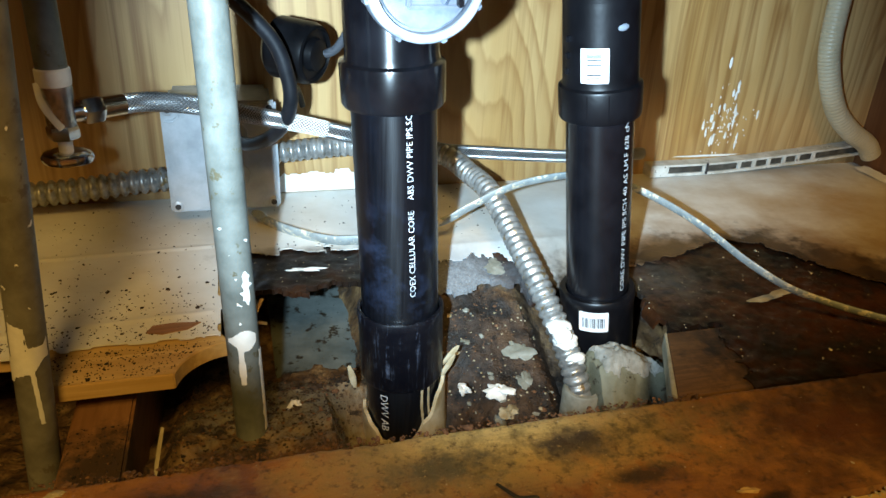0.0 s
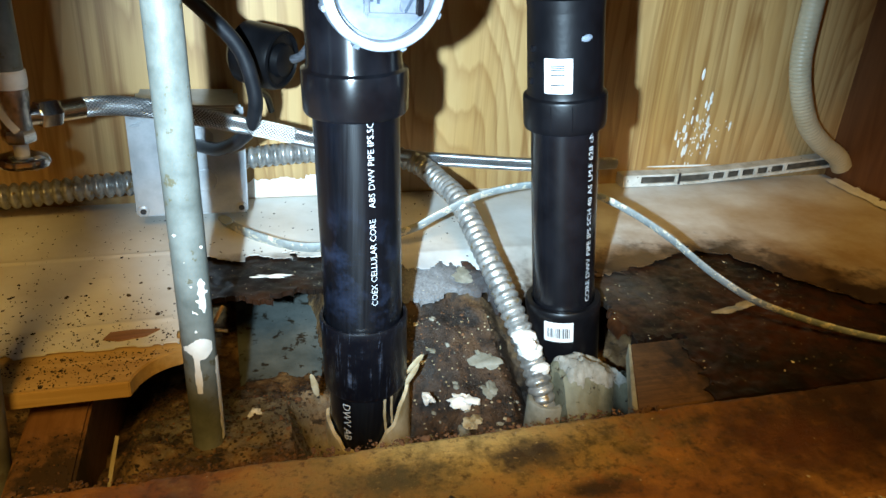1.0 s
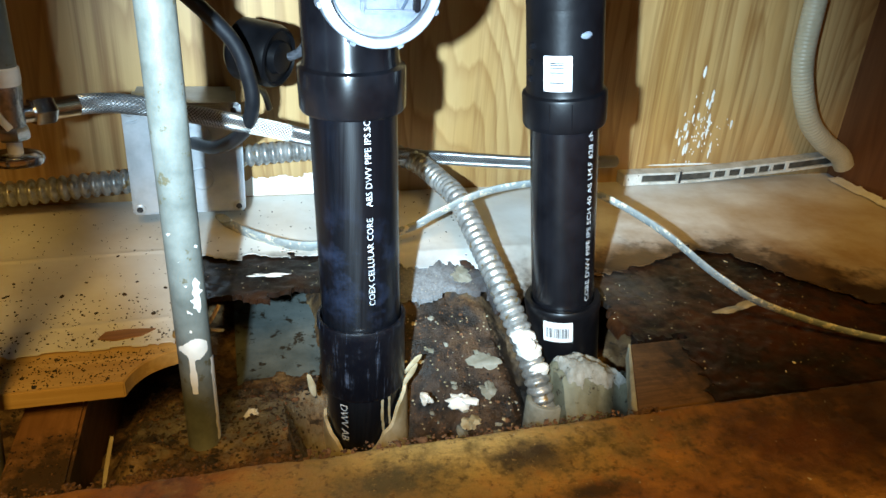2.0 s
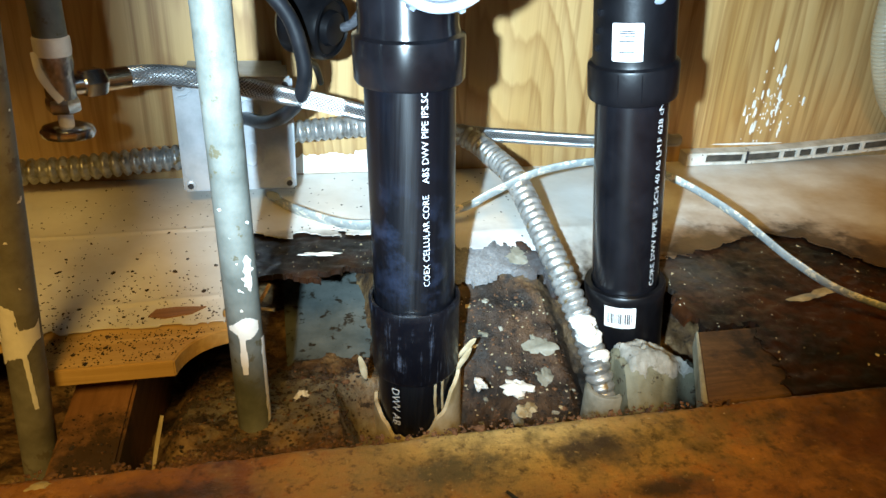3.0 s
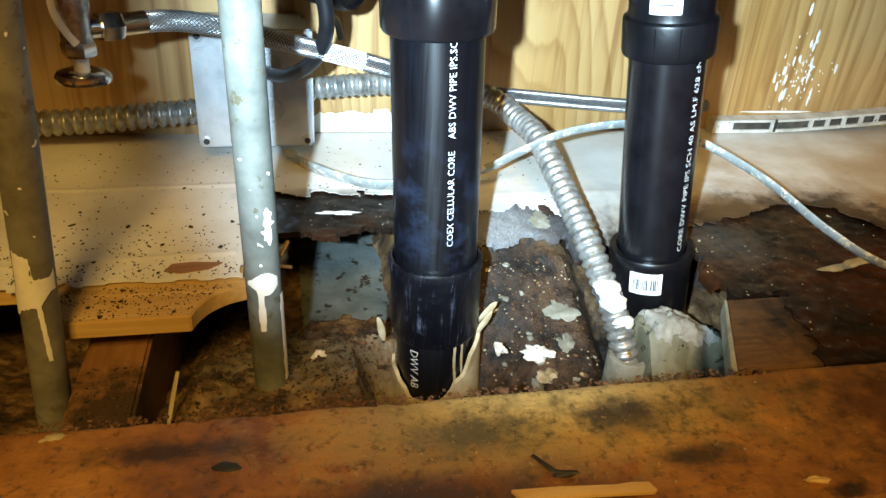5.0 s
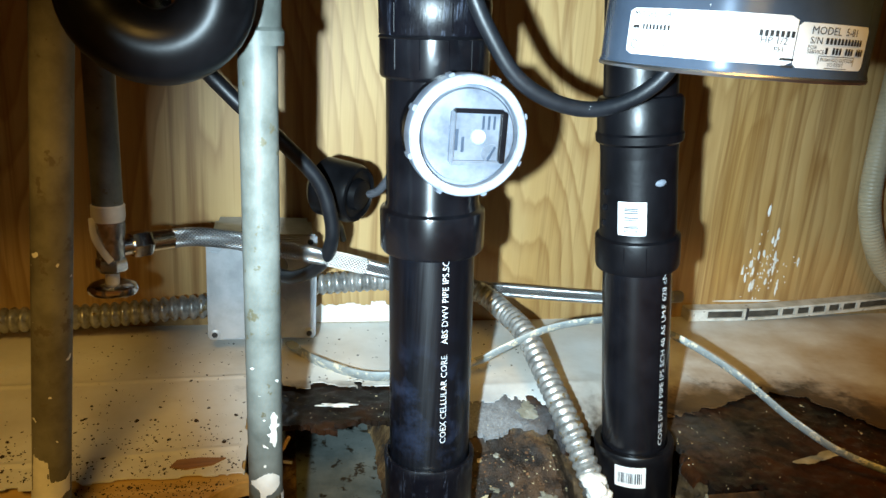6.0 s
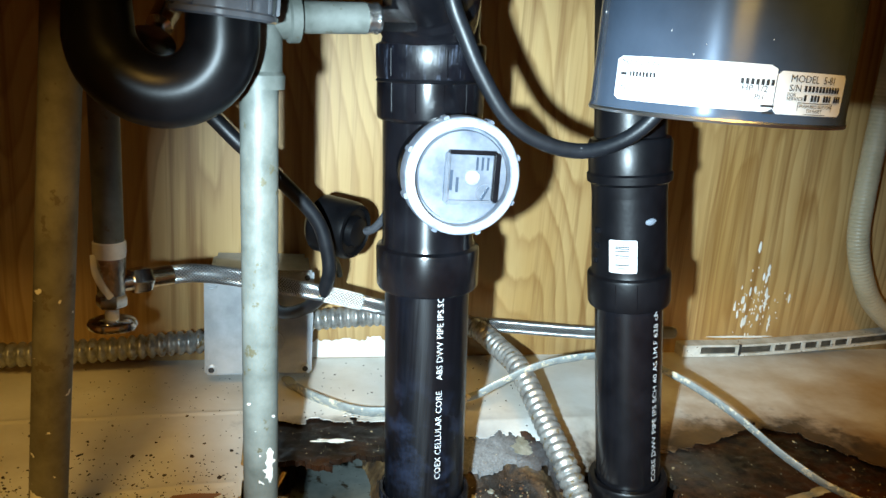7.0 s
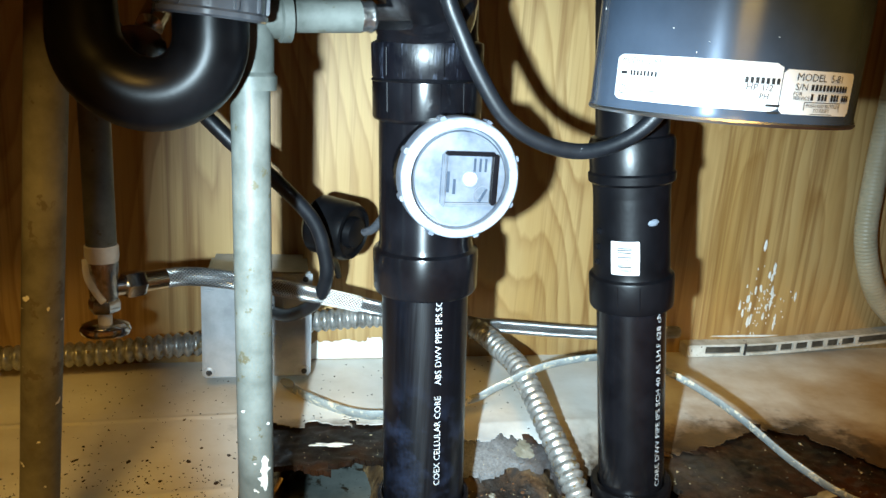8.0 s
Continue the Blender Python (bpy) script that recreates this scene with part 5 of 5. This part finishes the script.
def trap():
    t = thing("drain_trap", (-0.155, -0.092, 0.27), "black plastic drain trap with a glossy slip nut", "drain trap")
    b = Matrix.Translation((0.155, 0.092, -0.27))
    cx, cz, rr, y = -0.1570, 0.3095, 0.0272, -0.092
    path = [Vector((cx - rr, y, cz + 0.2 - 0.02 * k)) for k in range(10)]
    path += [Vector((cx - rr * math.cos(a), y, cz - 1.0 * rr * math.sin(a))) for a in (math.pi * k / 28 for k in range(29))]
    path += [Vector((cx + rr, y, cz + 0.004 * k)) for k in range(1, 5)]
    bend = part("bend", sweep(path, lambda s: 0.0142 if s < 0.185 else 0.0142 + 0.0028 * min(1.0, (s - 0.185) / 0.03), 32), TRAPBLACK, t)
    bend.data.transform(b)
    x = cx + rr
    nut = part("slip_nut", lathe([(0.0150, 0.0), (0.0240, 0.0), (0.0252, 0.001), (0.0252, 0.003), (0.0240, 0.004), (0.0246, 0.028), (0.015, 0.029)], b @ Matrix.Translation((x, y, cz + 0.0085)) @ pose(0, 0, 0, 0, 3, 0), 48), NUT, t, "glossy grey slip nut")
    for k in range(12):
        a = 2 * math.pi * k / 12
        o = part("rib", block(-0.0012, 0.0012, -0.0257, -0.0238, 0.004, 0.027, 0.0004), NUT, nut)
        o.data.transform(b @ Matrix.Translation((x, y, cz + 0.0085)) @ pose(0, 0, 0, 0, 3, 0) @ Matrix.Rotation(a, 4, "Z"))
    o = part("tailpiece", lathe([(0.0140, 0.0), (0.0140, 0.25), (0, 0.25)], b @ Matrix.Translation((x, y, cz + 0.03)), 32), TRAPBLACK, t)


trap()

# ---- the hole: block, rubble, chips, splinters ----
wood = thing("sawn_board", (0.20, -0.095, -0.016), "sawn brown floorboard end with a pale cut edge beside the hole", "board")
for name, outline, z0, z1, mat, words in (("body", [(0.1945, -0.060), (0.1600, -0.1325), (0.2700, -0.1325), (0.2700, -0.060)], -0.0165, -0.0045, BLOCKWOOD, ""),
                                          ("cut_edge", [(0.1925, -0.0598), (0.1905, -0.0640), (0.1575, -0.1290), (0.1578, -0.1328), (0.1598, -0.1326), (0.1942, -0.0600)], -0.0175, -0.0036, PLASTER, "pale sawn edge")):
    o = part(name, slab(outline, z0, z1, 0.0006), mat, wood, words)
    o.data.transform(Matrix.Translation((-0.20, 0.095, 0.016)))


def broken_concrete():
    """A broken wedge of concrete: a jagged crumbling crest over a smoother damp face."""
    t = thing("concrete_lump", (0.178, -0.05, -0.12), "broken grey-white concrete wedge in the hole", "rubble")

    def crest(x):
        pts = ((0.146, -0.030), (0.152, -0.0215), (0.166, -0.0215), (0.180, -0.027), (0.192, -0.035), (0.208, -0.043), (0.222, -0.050))
        for (a, p), (b, q) in zip(pts, pts[1:]):
            if a <= x <= b:
                return p + (q - p) * (x - a) / (b - a)
        return -0.06

    def shape(x, y):
        edge = -0.054 + 0.005 * rnd(x, 0, 70, 3)
        down = max(0.0, edge - y)
        return crest(x) - 0.0035 - 0.3 * max(0.0, y + 0.045) - 1.5 * down + (0.0045 if down == 0 else 0.0015) * rnd(x, y, 110, 8) + 0.0018 * rnd(x, y, 330, 5)

    back = Matrix.Translation((-0.178, 0.05, 0.12))
    body = part("body", sheet(lambda x, y: True, 0.146, 0.222, -0.084, -0.030, 0.002, shape, 0.05), OLDCEMENT, t, "damp grey-green face")
    body.data.transform(back)
    crust = part("crust", sheet(lambda x, y: y > -0.060 + 0.006 * rnd(x, 0, 70, 3) + 0.004 * rnd(x, y, 200, 6) and 0.148 < x < 0.198 + 0.006 * rnd(x, y, 120, 2), 0.147, 0.21, -0.070, -0.0305, 0.0018, lambda x, y: shape(x, y) + 0.0012, 0.002), CONCRETE, t, "crumbling pale crust")
    crust.data.transform(back)


broken_concrete()


def chip(at, size, turn, seed, label="flake of white paint on the rotten floor", mat=None):
    o = finish("paint_flake", lump((0, 0, 0), size, seed, 1.1, 3), mat or WHITE)
    o.matrix_world = pose(*at, turn[0], turn[1], turn[2])
    tagged(o, label, "paint flake", "paint flakes")


chip((-0.059, 0.082, -0.0010), (0.0145, 0.0028, 0.0008), (0, 0, -6), 1, "long white paint sliver on the black board")
chip((0.1065, 0.079, -0.0115), (0.0085, 0.0080, 0.0008), (18, 0, 20), 2, mat=OLDGREY, label="pale flake of floor covering on the black board")
chip((-0.078, -0.018, -0.062), (0.0050, 0.0050, 0.0022), (20, 0, 0), 3, "white chip lying in the dirt")
chip((0.081, -0.022, -0.0670), (0.0095, 0.0060, 0.0040), (28, 0, -8), 4, "thick white paint chip in the hole")
chip((0.083, -0.040, -0.0760), (0.0085, 0.0055, 0.0030), (24, 10, 30), 5, "cream paint chip in the hole", OLDWHITE)
chip((0.052, -0.020, -0.0640), (0.0060, 0.0045, 0.0030), (30, 20, 40), 6, "crumpled white flake in the hole")
chip((0.106, 0.010, -0.0560), (0.0125, 0.0070, 0.0014), (25, 0, -12), 7, "grey-white flake of floor covering", OLDGREY)
chip((0.104, -0.016, -0.0660), (0.0058, 0.0062, 0.0020), (26, 0, 0), 8, "small grey flake in the hole", OLDGREY)
chip((0.044, 0.052, -0.0270), (0.0020, 0.0055, 0.0012), (20, 0, 25), 9, "cream sliver on the dark floor", OLDWHITE)
chip((0.312, -0.030, -0.0010), (0.0200, 0.0040, 0.0008), (0, 0, 14), 10, "cream torn splinter on the stained floor", OLDWHITE)
chip((-0.207, -0.145, 0.0008), (0.0050, 0.0022, 0.0010), (0, 0, 10), 12, "pale chip on the front board", OLDWHITE)
chip((0.148, -0.2195, 0.0008), (0.0062, 0.0018, 0.0010), (0, 0, -4), 13, "yellow wood chip on the front board", TAN)


def splinter(points, r, mat, label, name="splinter"):
    tagged(finish(name, sweep(smooth_path(points, 4), lambda s: r * (0.5 + 0.5 * math.sin(min(3.0, 0.6 + s * 60))), 6, flat=0.5), mat), label, "splinter", "splinters")


splinter([(-0.122, 0.000, 0.001), (-0.108, 0.002, 0.002), (-0.094, 0.000, 0.001)], 0.0020, OLDWHITE, "pale splinter of floor covering by the pipe")
splinter([(-0.112, -0.006, 0.000), (-0.102, 0.004, 0.008), (-0.096, 0.010, 0.016)], 0.0018, TAN, "upright wood splinter by the pipe")
splinter([(-0.166, -0.05, -0.04), (-0.171, -0.06, -0.06), (-0.176, -0.075, -0.085)], 0.0016, OLDWHITE, "pale sliver hanging under the board")
tagged(finish("wood_strip", slab([(-0.0005, -0.2068), (0.003, -0.2128), (0.020, -0.2140), (0.040, -0.2152), (0.0655, -0.2172), (0.0675, -0.2160), (0.0655, -0.2108), (0.056, -0.2098), (0.050, -0.2104), (0.022, -0.2078)], 0.0006, 0.0030, 0.0004), TAN, smooth=False), "flat yellow wood strip on the front board", "wood strip")
splinter([(0.0165, -0.186, 0.0012), (0.020, -0.193, 0.0022), (0.0245, -0.1985, 0.0020), (0.034, -0.2005, 0.0024)], 0.0014, INK, "bent black nail on the front board", "bent_nail")
tagged(finish("bark_bit", lump((0.0285, -0.2000, 0.0015), (0.0070, 0.0018, 0.0012), 4, 0.4, 2), INK), "black bit of bark on the front board", "bark")
tagged(finish("bark_bit", lump((-0.127, -0.174, 0.0006), (0.0062, 0.0030, 0.0008), 9, 0.5, 2), INK), "black bit of bark on the front board", "bark")
tagged(finish("torn_patch", slab([(-0.176, 0.0035), (-0.165, 0.0), (-0.148, 0.0035), (-0.139, 0.0115), (-0.158, 0.0135), (-0.172, 0.012)], -0.0004, 0.0009, 0.0003), BROWNPLY, smooth=False), "brown torn patch in the white covering", "torn patch", kind="structure")


def crumbs(name, label, n, seed, place, size, mat):
    """Many small uneven crumbs in one mesh."""
    random.seed(seed)
    proto = bmesh.new()
    bmesh.ops.create_icosphere(proto, subdivisions=1, radius=1.0)
    proto.verts.index_update()
    ball = [v.co.copy() for v in proto.verts]
    tris = [tuple(v.index for v in f.verts) for f in proto.faces]
    proto.free()
    verts, faces, k = [], [], 0
    while k < n:
        spot = place()
        if spot is None:
            continue
        w = size * random.uniform(0.4, 1.5) * (2.2 if random.random() > 0.95 else 1)
        d, turn, first = w * random.uniform(0.45, 1.0), random.uniform(0, 6.3), len(verts)
        for c in ball:
            u = random.uniform(0.6, 1.3)
            x, y = c.x * u * w, c.y * u * d
            verts.append((spot[0] + x * math.cos(turn) - y * math.sin(turn), spot[1] + x * math.sin(turn) + y * math.cos(turn), spot[2] + c.z * u * w * 0.5))
        faces += [tuple(first + j for j in t) for t in tris]
        k += 1
    me = bpy.data.meshes.new(name)
    me.from_pydata(verts, [], faces)
    me.materials.append(mat)
    tagged(new(name, me), label, "crumbs", kind="stuff")


def on_cover():
    x, y = random.uniform(-0.30, -0.13), random.uniform(-0.005, 0.235)
    if random.random() > max(0.10, 1.15 - (y + 0.01) / 0.085) or not white_here(x, y):
        return None
    return (x, y, 0.0004)


def on_ply():
    x, y = random.uniform(-0.234, -0.13), random.uniform(-0.043, -0.008)
    if (x + 0.115) ** 2 + (y + 0.053) ** 2 < 0.043 ** 2:
        return None
    return (x, y, -0.0028)


def on_back():
    x, y = random.uniform(-0.12, 0.13), random.uniform(0.118, 0.235)
    return (x, y, 0.0004) if white_here(x, y) else None


def on_dirt():
    x, y = random.uniform(-0.17, 0.13), random.uniform(-0.12, 0.09)
    if board_here(x, y) or (x - 0.006) ** 2 + y * y < 0.036 ** 2:
        return None
    return (x, y, dirt_height(x, y) + 0.0004)


def on_rail():
    return (random.uniform(-0.25, 0.4), random.uniform(-0.232, -0.14), 0.0006)


def on_rot():
    x, y = random.uniform(-0.12, 0.4), random.uniform(-0.12, 0.11)
    if not board_here(x, y) or white_here(x, y):
        return None
    return (x, y, board_top(x, y) + 0.0003)


crumbs("droppings", "dark crumbs scattered over the white floor covering", 760, 1, on_cover, 0.00068, SOIL)
crumbs("droppings", "dark crumbs on the bare plywood", 420, 2, on_ply, 0.0006, SOIL)
crumbs("droppings", "few dark crumbs near the wall", 90, 3, on_back, 0.0008, SOIL)
crumbs("soil_crumbs", "dark soil crumbs in the hole", 2400, 4, on_dirt, 0.0011, SOIL)
crumbs("soil_crumbs", "reddish rotten wood crumbs in the hole", 1300, 5, on_dirt, 0.0010, RUSTY)
crumbs("paint_crumbs", "white paint crumbs in the hole", 260, 6, lambda: (lambda p: p if p and p[0] > 0.03 else None)(on_dirt()), 0.0009, OLDWHITE)
crumbs("clods", "dark clods and rubble in the hole", 60, 9, on_dirt, 0.0030, SOIL)
crumbs("clods", "grey crumbled paint in the hole", 60, 10, lambda: (lambda p: p if p and p[0] > 0.03 else None)(on_dirt()), 0.0028, OLDGREY)
crumbs("grit", "pale grit on the front board", 60, 7, on_rail, 0.0005, OLDWHITE)
crumbs("grit", "pale grit on the rotten floor", 260, 8, on_rot, 0.0005, OLDWHITE)


def on_rail_edge():
    x = random.uniform(-0.22, 0.17)
    return (x, random.gauss(-0.1365, 0.0022), random.uniform(-0.006, 0.0004))


def on_bank():
    x, y = random.uniform(-0.17, -0.03), random.uniform(-0.132, -0.085)
    return (x, y, dirt_height(x, y) + 0.0008)


def on_edging():
    return (random.uniform(-0.05, 0.34), random.gauss(-0.2365, 0.0007), 0.0006)


crumbs("rot_crumbs", "crumbling brown rot along the front board's broken edge", 700, 12, on_rail_edge, 0.0011, RUSTY)
crumbs("rot_crumbs", "orange-brown fibrous rot behind the front board", 1100, 13, on_bank, 0.0015, RUSTY)
crumbs("paint_flecks", "flaking cream paint along the edge strip", 170, 14, on_edging, 0.0011, OLDWHITE)


def on_joist():
    return (random.uniform(-0.221, -0.185), random.uniform(-0.129, -0.05), -0.0336)


crumbs("droppings", "dark crumbs and dirt on the timber joist", 160, 15, on_joist, 0.0007, SOIL)
crumbs("wood_dust", "pale wood dust on the timber joist", 120, 16, on_joist, 0.0006, RUSTY)
